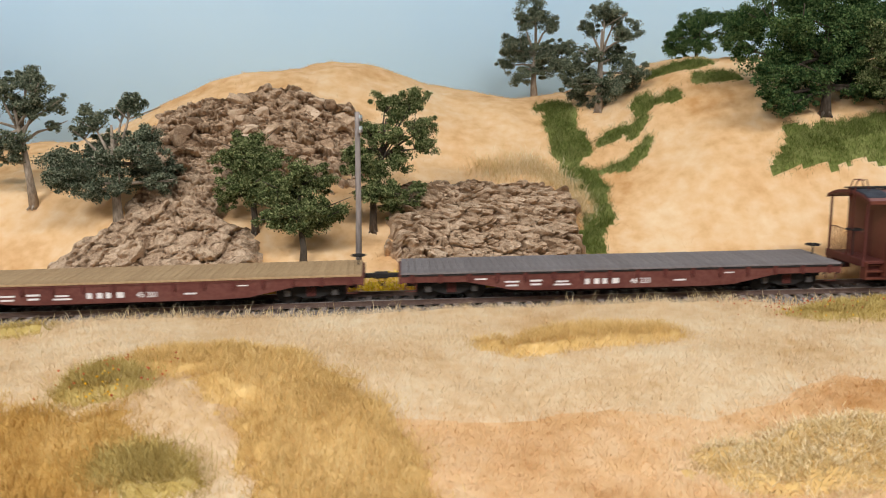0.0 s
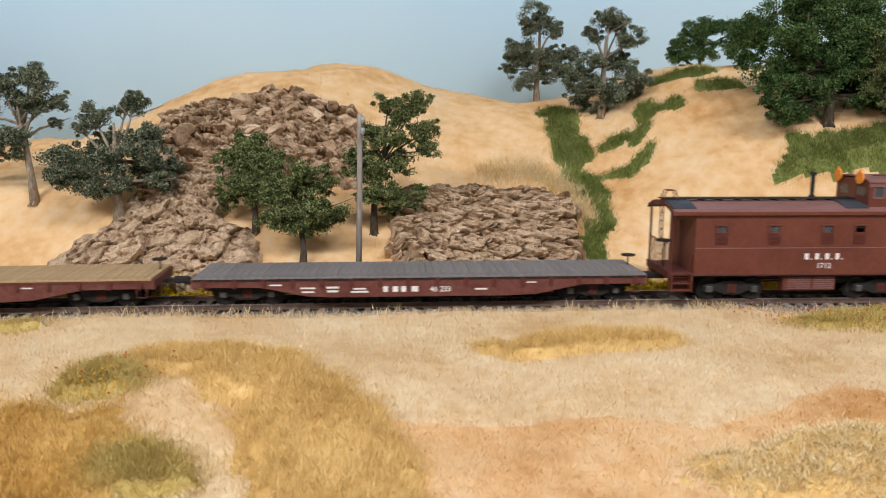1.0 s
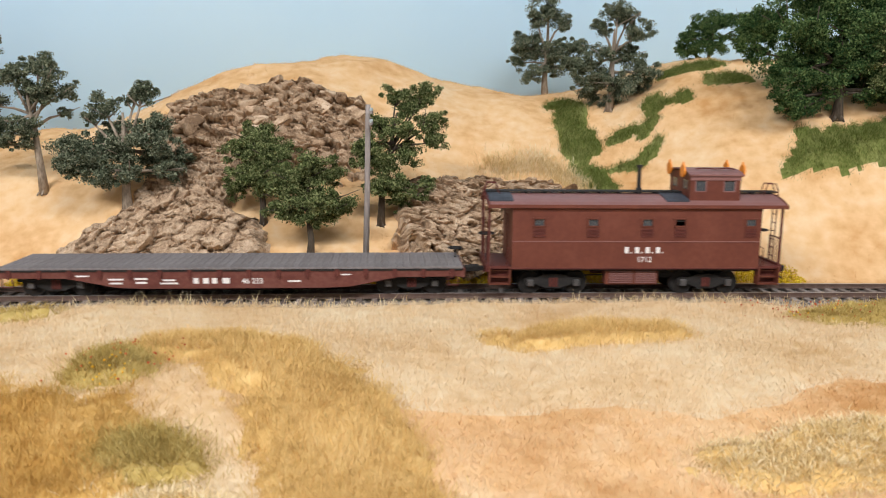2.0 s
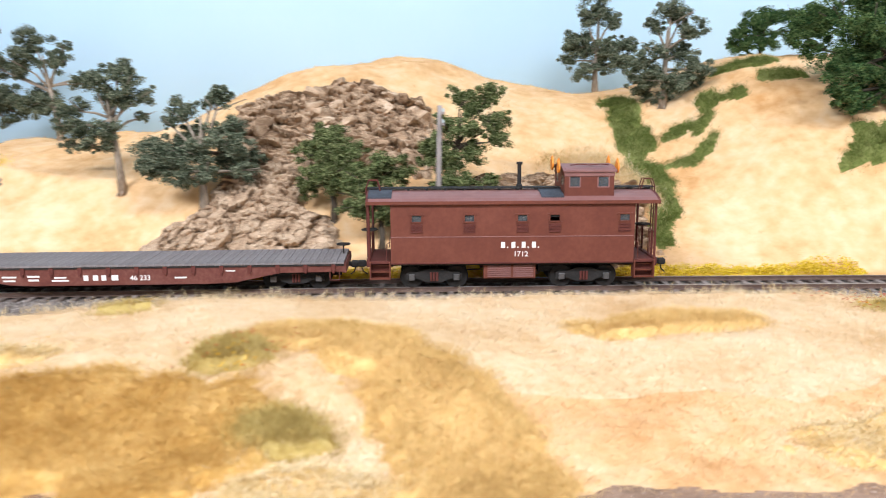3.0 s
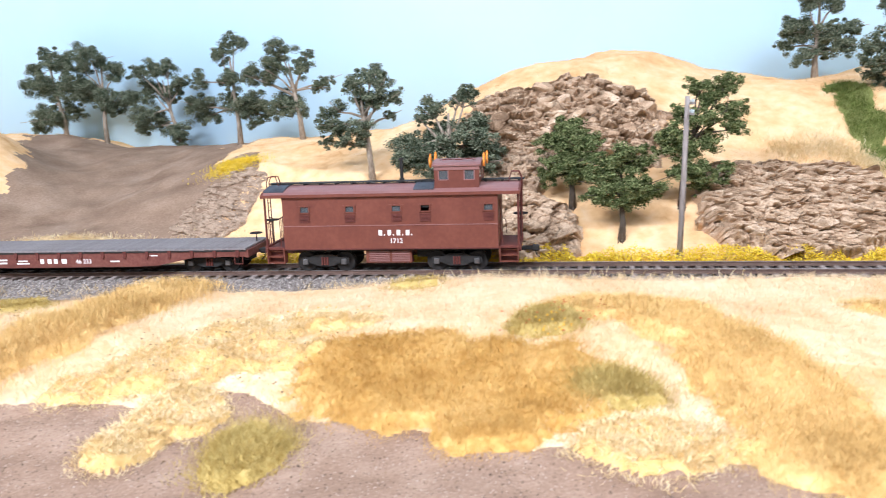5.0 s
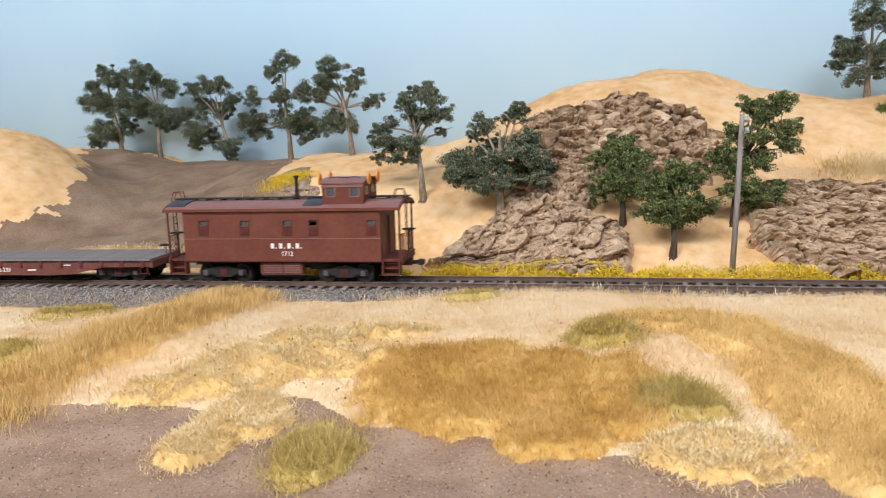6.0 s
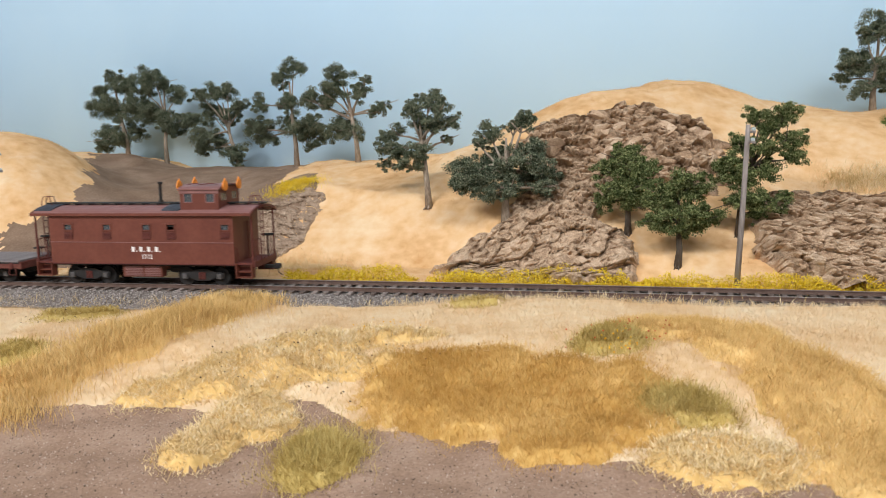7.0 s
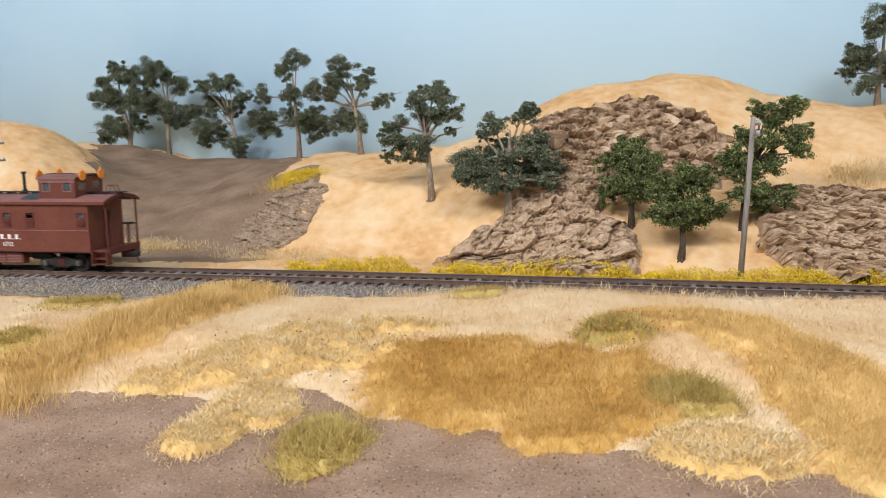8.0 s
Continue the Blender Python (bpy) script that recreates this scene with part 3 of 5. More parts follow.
rock("craggy brown rock outcrop crowning the sandy hill", -0.150, -0.006, 0.418, 0.496, 0.0065, 31, 2.6, block=(0.014, 0.0085), boulders=110, boulder_size=(0.005, 0.013), upper=-0.45)
rock("pale brown rubble rock face rising from the track side", -0.182, -0.050, 0.352, 0.416, 0.0070, 41, 2.0, 0.15, rough=0.85, mat=ROCKPALE, block=(0.021, 0.017), slant=-0.35, pits=0.8, streak=0.35)
rock("narrow brown rock ledge among the trees", -0.140, -0.076, 0.393, 0.442, 0.0050, 47, 2.2, rough=0.8, mat=ROCKPALE, block=(0.012, 0.006), pits=0.7, streak=0.5)
rock("rounded brown layered rock outcrop beside the track", -0.003, 0.107, 0.353, 0.446, 0.0095, 53, 2.4, step=0.00045, rough=0.85, block=(0.0125, 0.0095), slant=0.35, pits=1.9)
rock("grey-brown rubble spur beside the brown hollow", -0.326, -0.270, 0.380, 0.472, 0.0010, 61, 2.0, -0.15, rough=0.35, mat=GRAVEL, block=(0.008, 0.005), pits=0.5)


# ---- trees ----
def tree(name, label, base, unit, clumps, leaf, bark, seed, depth=0.7, stem=2.0, density=1.0, leaf_size=0.00082, fork=0.45, group="trees"):
    """A trunk with limbs that reach into clumps of small leaves. clumps: sideways, up, radius, in units of the given length."""
    rng = np.random.default_rng(seed)
    bx, by = base
    bz = float(ground_z(bx, by)) - 0.0015
    root = thing(name, label, "tree", group, (bx, by, bz))
    spots = []
    for dx, dz, r in clumps:
        spots.append((dx * unit, rng.uniform(-depth, depth) * (0.004 + 0.35 * abs(dx * unit) + 0.5 * r * unit), dz * unit + 0.0015, 1.40 * r * unit))
    top = max(s[2] for s in spots)
    mean_x = sum(s[0] for s in spots) / len(spots)
    bm = bmesh.new()
    crotch = Vector((mean_x * 0.35, 0, top * fork))
    line = [Vector((0, 0, 0)), Vector((mean_x * 0.05 + rng.uniform(-.0008, .0008), rng.uniform(-.0006, .0006), top * fork * 0.5)), crotch, Vector((mean_x * 0.6, rng.uniform(-.001, .001), top * (fork + 0.22))), Vector((mean_x * 0.8, 0, top * 0.86))]
    girth = stem * 0.001
    tube(bm, line, [girth * 1.45, girth, girth * 0.85, girth * 0.55, girth * 0.25], 8)
    for k in range(5):
        a = k * 1.257 + rng.uniform(-.3, .3)
        tube(bm, [(0.4 * girth * math.cos(a), 0.4 * girth * math.sin(a), girth * 1.6), (girth * 2.1 * math.cos(a), girth * 2.1 * math.sin(a), -0.0002)], [girth * 0.5, girth * 0.2], 5)
    for x, y, z, r in spots:
        k = 0.25 + 0.75 * rng.random()
        start = line[2].lerp(line[3], k * 0.9) if z > crotch.z else line[1].lerp(line[2], 0.4 + 0.6 * rng.random())
        end = Vector((x, y, z - 0.15 * r))
        mid = start.lerp(end, 0.5) + Vector((rng.uniform(-.12, .12) * abs(x), rng.uniform(-.001, .001), rng.uniform(-0.1, 0.15) * abs(z - start.z) + 0.0008))
        tube(bm, [start, mid, end], [girth * 0.48, girth * 0.34, girth * 0.14], 6)
        for _ in range(3):
            tip = end + Vector((rng.normal() * r * 0.6, rng.normal() * r * 0.5, abs(rng.normal()) * r * 0.4))
            tube(bm, [mid.lerp(end, 0.6), tip], [girth * 0.22, girth * 0.08], 5)
    part("trunk", bm, bark, root, smooth=True)
    centres, sizes = [], []
    for x, y, z, r in spots:
        lobes = 26
        m = int(density * 2700 * (r / 0.008) ** 2) + 220
        way = rng.normal(size=(lobes, 3))
        way /= np.linalg.norm(way, axis=1)[:, None]
        middles = np.array([x, y, z]) + way * (r * rng.uniform(0.10, 1.05, lobes))[:, None] * np.array([1.0, 0.9, 0.78])
        spans = r * rng.uniform(0.12, 0.38, lobes)
        pick = rng.integers(0, lobes, m)
        away = rng.normal(size=(m, 3)) + np.array([0, 0, 0.35])
        away /= np.linalg.norm(away, axis=1)[:, None]
        spread = spans[pick] * (0.35 + 0.95 * rng.random(m) ** 1.1)
        centres.append(middles[pick] + away * spread[:, None] * np.array([1.0, 1.0, 0.75]))
        sizes.append(rng.uniform(0.6, 1.35, m) * leaf_size)
    centres, sizes = np.concatenate(centres), np.concatenate(sizes)
    n = len(centres)
    turn, _ = np.linalg.qr(rng.normal(size=(n, 3, 3)))
    quad = np.array([[-1, 0, 0], [0, -0.7, 0.35], [1, 0, 0], [0, 0.7, 0.35]])
    verts = np.einsum("nij,kj->nki", turn, quad) * (sizes * 0.62)[:, None, None] + centres[:, None, :]
    mesh = raw_mesh("crown", verts.reshape(-1, 3), np.arange(n * 4), 4, leaf)
    crown = new("crown", mesh)
    crown.parent = root
    return root


OAK = "dark green oak tree with bare grey branches"
tree("tree", "dark green oak tree with spreading bare branches beside the hollow", (-0.600, 0.715), 0.00063, [(-25, 135, 16), (-38, 112, 13), (4, 120, 20), (-55, 86, 17), (-10, 82, 24), (-50, 34, 19), (-64, 18, 14), (-10, 32, 24), (10, 44, 16), (30, 78, 22)], LEAF, BARK, 101)
tree("tree", OAK, (-0.5376, 0.690), 0.00060, [(-10, 148, 20), (-35, 126, 18), (20, 116, 19), (5, 136, 12), (-30, 86, 25), (0, 76, 17), (30, 70, 22), (10, 60, 16), (48, 76, 15)], LEAF, BARK, 102)
tree("tree", "short dark green oak tree with low branches on the hill crest", (-0.4400, 0.658), 0.000565, [(-35, 130, 17), (-10, 130, 15), (-57, 126, 12), (-50, 92, 19), (-15, 90, 18), (15, 104, 14), (-55, 54, 21), (-70, 34, 14), (-40, 38, 17), (-5, 28, 18), (0, 10, 12)], LEAF, BARK, 103, fork=0.35)
tree("tree", "tall dark green oak tree on the rim of the brown hollow", (-0.3530, 0.598), 0.00051, [(-2, 170, 17), (-27, 150, 17), (-7, 110, 19), (-57, 110, 15), (-67, 70, 21), (-62, 52, 17), (-17, 76, 15), (18, 60, 25), (33, 72, 19), (48, 50, 16), (36, 34, 10)], LEAF, BARK, 104)
tree("tree", "dark green oak tree with a leaning pale trunk on the crest", (-0.2820, 0.558), 0.00047, [(-31, 150, 19), (-48, 138, 12), (7, 120, 17), (17, 140, 9), (-83, 113, 17), (-43, 118, 20), (-28, 68, 15), (-43, 60, 17), (-13, 53, 19), (37, 88, 12), (45, 98, 11), (-66, 106, 14)], LEAF, BARK, 105)
tree("tree", "grey-green oak tree with spreading branches on the sandy slope", (-0.1955, 0.440), 0.00037, [(0, 185, 19), (25, 170, 17), (-25, 170, 17), (40, 150, 15), (-15, 145, 19), (15, 140, 17), (-60, 130, 17), (-70, 105, 17), (-50, 95, 17), (-15, 90, 21), (-80, 75, 12), (-40, 73, 14), (32, 118, 9)], LEAF, BARK, 106)
tree("tree", "broad grey-green oak tree with pale branches beside the rocks", (-0.1410, 0.411), 0.00034, [(-28, 170, 19), (-48, 155, 13), (32, 190, 19), (17, 182, 11), (47, 145, 21), (57, 120, 21), (-63, 105, 28), (-33, 120, 26), (-3, 100, 24), (37, 95, 24), (67, 80, 20), (-68, 75, 19), (-23, 70, 22), (12, 75, 18), (82, 95, 14), (-12, 138, 20), (22, 122, 22), (-45, 88, 22), (-75, 90, 16), (55, 75, 18)], LEAF, BARK, 107, stem=2.4)
FRESH = "mid-green drooping tree with a dark trunk before the rocks"
tree("tree", FRESH, (-0.0690, 0.400), 0.000322, [(-12, 130, 28), (-32, 115, 23), (8, 115, 26), (-27, 85, 23), (-2, 75, 29), (28, 85, 21), (-42, 55, 17), (33, 115, 19), (-17, 145, 15), (10, 55, 18)], LEAFGREEN, DARKBARK, 108, stem=1.6)
tree("tree", "mid-green spreading tree with a dark slender trunk near the track", (-0.0430, 0.377), 0.000300, [(0, 150, 26), (-25, 135, 23), (30, 135, 25), (-40, 110, 23), (-5, 105, 29), (35, 100, 25), (-50, 85, 17), (10, 70, 25), (55, 85, 19), (-30, 70, 15)], LEAFGREEN, DARKBARK, 109, stem=1.6)
tree("tree", "tall two-lobed mid-green tree behind the wooden pole", (-0.0085, 0.402), 0.000312, [(25, 210, 19), (70, 215, 21), (50, 190, 23), (85, 170, 21), (40, 155, 25), (0, 165, 19), (-20, 140, 19), (-30, 115, 21), (0, 105, 27), (40, 115, 23), (90, 140, 19), (20, 65, 26), (-10, 65, 19), (75, 65, 14), (65, 45, 11), (30, 35, 16)], LEAFGREEN, DARKBARK, 110, stem=1.6)
tree("tree", "dark green oak tree on the saddle of the hill", (0.1100, 0.580), 0.00043, [(0, 145, 21), (-20, 130, 17), (30, 125, 17), (-40, 85, 21), (-15, 75, 25), (15, 70, 23), (45, 80, 21), (-45, 60, 15), (0, 45, 19), (40, 50, 17), (-25, 35, 15), (60, 85, 13)], LEAF, BARK, 111)
tree("tree", "dark grey-green oak tree above a grassy gully", (0.1370, 0.500), 0.000372, [(5, 160, 19), (30, 155, 17), (-15, 140, 15), (40, 125, 19), (-20, 95, 17), (-40, 75, 21), (35, 95, 21), (50, 65, 23), (-50, 45, 21), (-10, 50, 21), (20, 40, 25), (50, 40, 19), (-30, 25, 15), (0, 15, 15)], LEAF, BARK, 112)
tree("tree", "large deep green tree with a dense spreading crown", (0.2470, 0.426), 0.000340, [(-118, 62, 24), (-104, 28, 22), (-84, 12, 18), (-62, 34, 28), (-96, 88, 30), (-122, 112, 24), (-60, 72, 34), (-20, 66, 28), (-84, 132, 36), (-112, 158, 28), (-40, 118, 40), (-66, 176, 38), (0, 100, 36), (10, 150, 44), (-20, 195, 42), (45, 80, 34), (60, 125, 42), (50, 185, 44), (100, 95, 38), (110, 150, 44), (95, 60, 28), (130, 110, 38), (62, 44, 24), (90, 30, 22), (120, 50, 26), (40, 40, 18), (-40, 24, 18)], LEAFDEEP, DARKBARK, 113, stem=2.6, density=0.62, leaf_size=0.00095, fork=0.3)
tree("tree", "lush light green tree with a rounded crown on the slope", (0.2840, 0.408), 0.00030, [(-45, 150, 38), (-20, 110, 38), (25, 130, 42), (-58, 105, 28), (10, 75, 38), (50, 90, 40), (-35, 65, 24), (0, 175, 38)], LEAFGREEN, DARKBARK, 114, stem=1.8, density=0.7, leaf_size=0.0009)
tree("tree", "low deep green bushy tree on the hill top", (0.2130, 0.530), 0.00040, [(-44, 18, 14), (-30, 40, 18), (-10, 52, 22), (20, 62, 24), (45, 34, 22), (0, 22, 18), (-25, 14, 14), (65, 58, 26), (90, 46, 28), (-48, 34, 8)], LEAFDEEP, DARKBARK, 115, stem=1.0)


# ---- line-side poles ----
def pole(label, x, y, height, lean, drops):
    z = float(ground_z(x, y)) - 0.001
    root = thing("telegraph_pole", label, "pole", "line-side poles", (x, y, z))
    bm = bmesh.new()
    tip = Vector((lean[0], lean[1], height))
    tube(bm, [(0, 0, 0), tip * 0.5 + Vector((0.0002, 0, 0)), tip], [0.00155, 0.00135, 0.00115], 10)
    part("shaft", bm, POLEWOOD, root, smooth=True)
    for drop in drops:
        c = tip * (1 - drop / height)
        arm = part("crossarm", box(bmesh.new(), c.x + 0.0010, c.x + 0.0021, c.y - 0.0105, c.y + 0.0105, c.z - 0.0006, c.z + 0.0006, 0.0001), POLEWOOD, root)
        for dy in (-0.0095, -0.0065, -0.0035, 0.0035, 0.0065, 0.0095):
            bm = bmesh.new()
            tube(bm, [(c.x + 0.00155, c.y + dy, c.z + 0.0006), (c.x + 0.00155, c.y + dy, c.z + 0.0012), (c.x + 0.00155, c.y + dy, c.z + 0.0021)], [0.0004, 0.00055, 0.0003], 6)
            part("insulator", bm, GLASSY, arm)
    return root


pole("grey weathered wooden pole beside the track", -0.0152, 0.3591, 0.0835, (0.0020, -0.0039), (0.0035, 0.0085))
pole("grey weathered wooden pole with two crossarms at the far curve", -0.4545, 0.3550, 0.0775, (0.0, 0.0), (0.0035, 0.0140))


# ---- rolling stock, built in millimetres from its middle at the rail head ----
def mm(bm):
    for v in bm.verts:
        v.co *= 0.001
    return bm


def mbox(*b, bevel=0.0):
    return mm(box(bmesh.new(), *b, bevel=bevel))


def mtube(points, radius, sides=6):
    return mm(tube(bmesh.new(), points, radius, sides))


def lettering(text, size, parent, x, y, z, label):
    curve = bpy.data.curves.new("lettering", "FONT")
    curve.body, curve.size, curve.align_x, curve.extrude = text, size * 0.001, "CENTER", 0.00003
    curve.offset = 0.00004
    shape = bpy.data.objects.new("lettering", curve)
    mesh = bpy.data.meshes.new_from_object(shape)
    bpy.data.objects.remove(shape)
    mesh.materials.clear()
    mesh.materials.append(LETTER)
    ob = new("lettering", mesh)
    ob.parent = parent
    ob.matrix_basis = pose(x * 0.001, y * 0.001, z * 0.001, 90, 0, 0)
    return tagged(ob, label)


def bars(parent, y, marks, label):
    """Painted marks as plain bars: x, z, width, height."""
    for x, z, w, h in marks:
        part("marking", mbox(x - w / 2, x + w / 2, y - 0.04, y + 0.02, z - h / 2, z + h / 2), LETTER, parent, label)


WHEELSETS = []


def truck(parent, x, wheelbase, label):
    t = part("truck", mbox(-1.8, 1.8, -11, 11, 5.4, 8.4, bevel=0.2), BLACK, parent, "black two-axle truck")
    t.location = (x * 0.001, 0, 0)
    h = wheelbase / 2
    for side in (-1, 1):
        bm = bmesh.new()
        y = side * 11.2
        outline = [(-h - 2.4, 4.0), (-h - 2.4, 6.6), (-h - 0.6, 7.3), (-h + 2.4, 7.2), (-3.4, 8.6), (3.4, 8.6), (h - 2.4, 7.2), (h + 0.6, 7.3), (h + 2.4, 6.6), (h + 2.4, 4.0), (h + 1.0, 3.7), (h - 2.2, 4.4), (3.2, 2.7), (-3.2, 2.7), (-h + 2.2, 4.4), (-h - 1.0, 3.7)]
        slab(bm, outline, y - 0.6, y + 0.6)
        part("sideframe", mm(bm), BLACK, t)
        for s in (-1, 1):
            part("journal_box", mbox(s * h - 1.3, s * h + 1.3, y + side * 0.55 - 0.9, y + side * 0.55 + 0.9, 3.6, 6.4, bevel=0.25), STEEL, t, "dull grey journal box lid")
        bm = bmesh.new()
        for dx in (-1.3, 0, 1.3):
            tube(bm, [(dx, y + side * 0.7, 3.4), (dx, y + side * 0.7, 7.2)], 0.55, 7)
        part("spring_pack", mm(bm), CARDARK, t)
    for s in (-1, 1):
        bm = bmesh.new()
        tube(bm, [(0, -10.4, 0), (0, 10.4, 0)], 0.8, 8)
        for side in (-1, 1):
            disc(bm, (0, side * 8.75, 0), (0, 1, 0), 4.75, 1.7, 26)
            disc(bm, (0, side * 7.7, 0), (0, 1, 0), 5.3, 0.6, 26)
            disc(bm, (0, side * 9.7, 0), (0, 1, 0), 2.0, 0.5, 12)
        wheels = part("wheelset", mm(bm), BLACK, t)
        wheels.location = (s * h * 0.001, 0, 0.00475)
        WHEELSETS.append(wheels)
    return t


def coupler(parent, x, way):
    bm = bmesh.new()
    box(bm, min(x, x + way * 6), max(x, x + way * 6), -1.1, 1.1, 8.0, 9.8, bevel=0.2)
    box(bm, min(x + way * 5, x + way * 8.6), max(x + way * 5, x + way * 8.6), -1.7, 1.4, 7.6, 10.4, bevel=0.5)
    tube(bm, [(x + way * 6.5, 0.2, 8.0), (x + way * 7.2, 0.4, 5.4), (x + way * 9.0, 0.8, 4.0)], 0.28, 6)
    return part("coupler", mm(bm), BLACK, parent, "blackened knuckle coupler with a curved trip pin")


def brake_wheel(parent, x, y, z0, z1, radius=3.0):
    bm = bmesh.new()
    tube(bm, [(x, y, z0), (x, y, z1)], 0.32, 6)
    ring = [(x + radius * math.cos(a * math.pi / 8), y + radius * math.sin(a * math.pi / 8), z1) for a in range(17)]
    tube(bm, ring, 0.3, 5)
    for a in range(3):
        c, s = radius * math.cos(a * math.pi / 3), radius * math.sin(a * math.pi / 3)
        tube(bm, [(x - c, y - s, z1), (x + c, y + s, z1)], 0.22, 5)
    return part("brake_wheel", mm(bm), BLACK, parent, "black horizontal brake wheel on its staff")


def build_flatcar(label, deck, deck_label, marks, number):
    car = thing("flatcar", label, "flatcar", "freight cars of the train")
    half = 93.0
    # side sills, deep in the middle and shallow over the trucks
    for side in (-1, 1):
        outline = [(-half, 11.4), (half, 11.4), (half, 8.6), (66, 8.4), (47, 4.6), (36, 4.1), (-36, 4.1), (-47, 4.6), (-66, 8.4), (-half, 8.6)]
        y = side * 15.2
        sill = part("side_sill", mm(slab(bmesh.new(), outline, y - 0.5, y + 0.5)), FLATRED, car)
        bm = slab(bmesh.new(), [(-half, 12.0), (half, 12.0), (half, 11.2), (-half, 11.2)], y + side * 0.2 - 0.65, y + side * 0.2 + 0.65)
        part("flange", mm(bm), BLACK if deck is GREYDECK else FLATRED, sill)
        for k in range(16):
            x = -half + 4.5 + k * (2 * half - 9) / 15
            bm = bmesh.new()
            box(bm, x - 0.95, x + 0.95, y + side * 0.4 - 0.55, y + side * 0.4 + 0.55, 8.9, 11.9, bevel=0.15)
            box(bm, x - 0.5, x + 0.5, y + side * 0.9 - 0.3, y + side * 0.9 + 0.3, 8.2, 9.2)
            part("stake_pocket", mm(bm), CARDARK, sill, "dark red cast stake pocket")
    for way in (-1, 1):
        part("end_sill", mbox(way * half - 1.0, way * half + 1.0, -15.6, 15.6, 8.0, 12.0, bevel=0.3), FLATRED, car)
        for y in (-15.9, 15.9):
            part("stirrup_step", mtube([(way * (half - 6), y, 8.4), (way * (half - 6), y, 5.0), (way * (half - 2), y, 5.0), (way * (half - 2), y, 8.4)], 0.28, 5), FLATRED, car)
        coupler(car, way * half, way)
        truck(car, way * 72.0, 19.4, "")
    part("centre_sill", mbox(-half + 2, half - 2, -4, 4, 4.6, 11.3, bevel=0.3), BLACK, car)
    part("underframe", mbox(-half + 1, half - 1, -14.4, 14.4, 10.6, 11.9), BLACK, car)
    brake_wheel(car, half - 1.6, 4.0, 9.0, 17.2)
    bars(car, -15.74, marks, "white painted mark")
    lettering(number, 3.1, car, 7.2, -15.76, 6.1, "white painted car number")
    # the deck, plank by plank
    width, n = 3.05, 61
    mesh = None
    for k in range(n):
        x = (k - (n - 1) / 2) * width
        if mesh is None:
            first = part("plank", mbox(-width / 2 + 0.06, width / 2 - 0.06, -16.4, 16.4, 12.0, 12.9, bevel=0.1), deck, car)
            mesh, ob = first.data, first
        else:
            ob = new("plank", mesh)
            ob.parent = car
        ob.location = (x * 0.001, random.uniform(-0.0001, 0.0001), random.uniform(-0.00004, 0.00004))
    return car


MARKS = [(-15.4, 7.3, 2.0, 2.3), (-11.4, 7.3, 2.2, 2.3), (-8.0, 7.3, 2.0, 2.3), (-3.4, 7.3, 2.8, 2.3), (-26, 7.6, 5.0, 0.7), (-26, 6.3, 7.0, 0.7), (-37, 8.2, 5.0, 0.8), (-37, 6.6, 4.4, 0.8), (-47, 8.0, 6.0, 0.7), (-47, 6.4, 5.0, 0.7), (24, 7.0, 5.0, 0.7), (-60, 9.4, 5.0, 0.6), (45, 9.6, 4.0, 0.5)]
flat_grey = build_flatcar("weathered red flatcar with an empty grey plank deck", GREYDECK, "grey planks", MARKS, "46 233")
flat_tan = build_flatcar("weathered red flatcar with an empty tan plank deck", TANDECK, "tan planks", MARKS, "45 201")


def panel(a_cuts, z_cuts, holes, thick, place):
    """One wall sheet with real openings. holes: (a, z) spans left open. place(a, z, depth) gives a corner."""
    bm = bmesh.new()
    spot = {}
    for i, a in enumerate(a_cuts):
        for j, z in enumerate(z_cuts):
            for s in (-1, 1):
                spot[i, j, s] = bm.verts.new(place(a, z, s * thick))
    solid = {}
    for i in range(len(a_cuts) - 1):
        for j in range(len(z_cuts) - 1):
            ca, cz = (a_cuts[i] + a_cuts[i + 1]) / 2, (z_cuts[j] + z_cuts[j + 1]) / 2
            solid[i, j] = not any(h[0] < ca < h[1] and h[2] < cz < h[3] for h in holes)
    for (i, j), full in solid.items():
        if not full:
            continue
        for s in (-1, 1):
            bm.faces.new([spot[i, j, s], spot[i + 1, j, s], spot[i + 1, j + 1, s], spot[i, j + 1, s]])
        for di, dj, e in ((-1, 0, ((i, j), (i, j + 1))), (1, 0, ((i + 1, j), (i + 1, j + 1))), (0, -1, ((i, j), (i + 1, j))), (0, 1, ((i, j + 1), (i + 1, j + 1)))):
            if not solid.get((i + di, j + dj), False):
                (p, q), (u, v) = e
                bm.faces.new([spot[p, q, -1], spot[u, v, -1], spot[u, v, 1], spot[p, q, 1]])
    for v in [v for v in bm.verts if not v.link_faces]:
        bm.verts.remove(v)
    bmesh.ops.recalc_face_normals(bm, faces=bm.faces[:])
    return mm(bm)


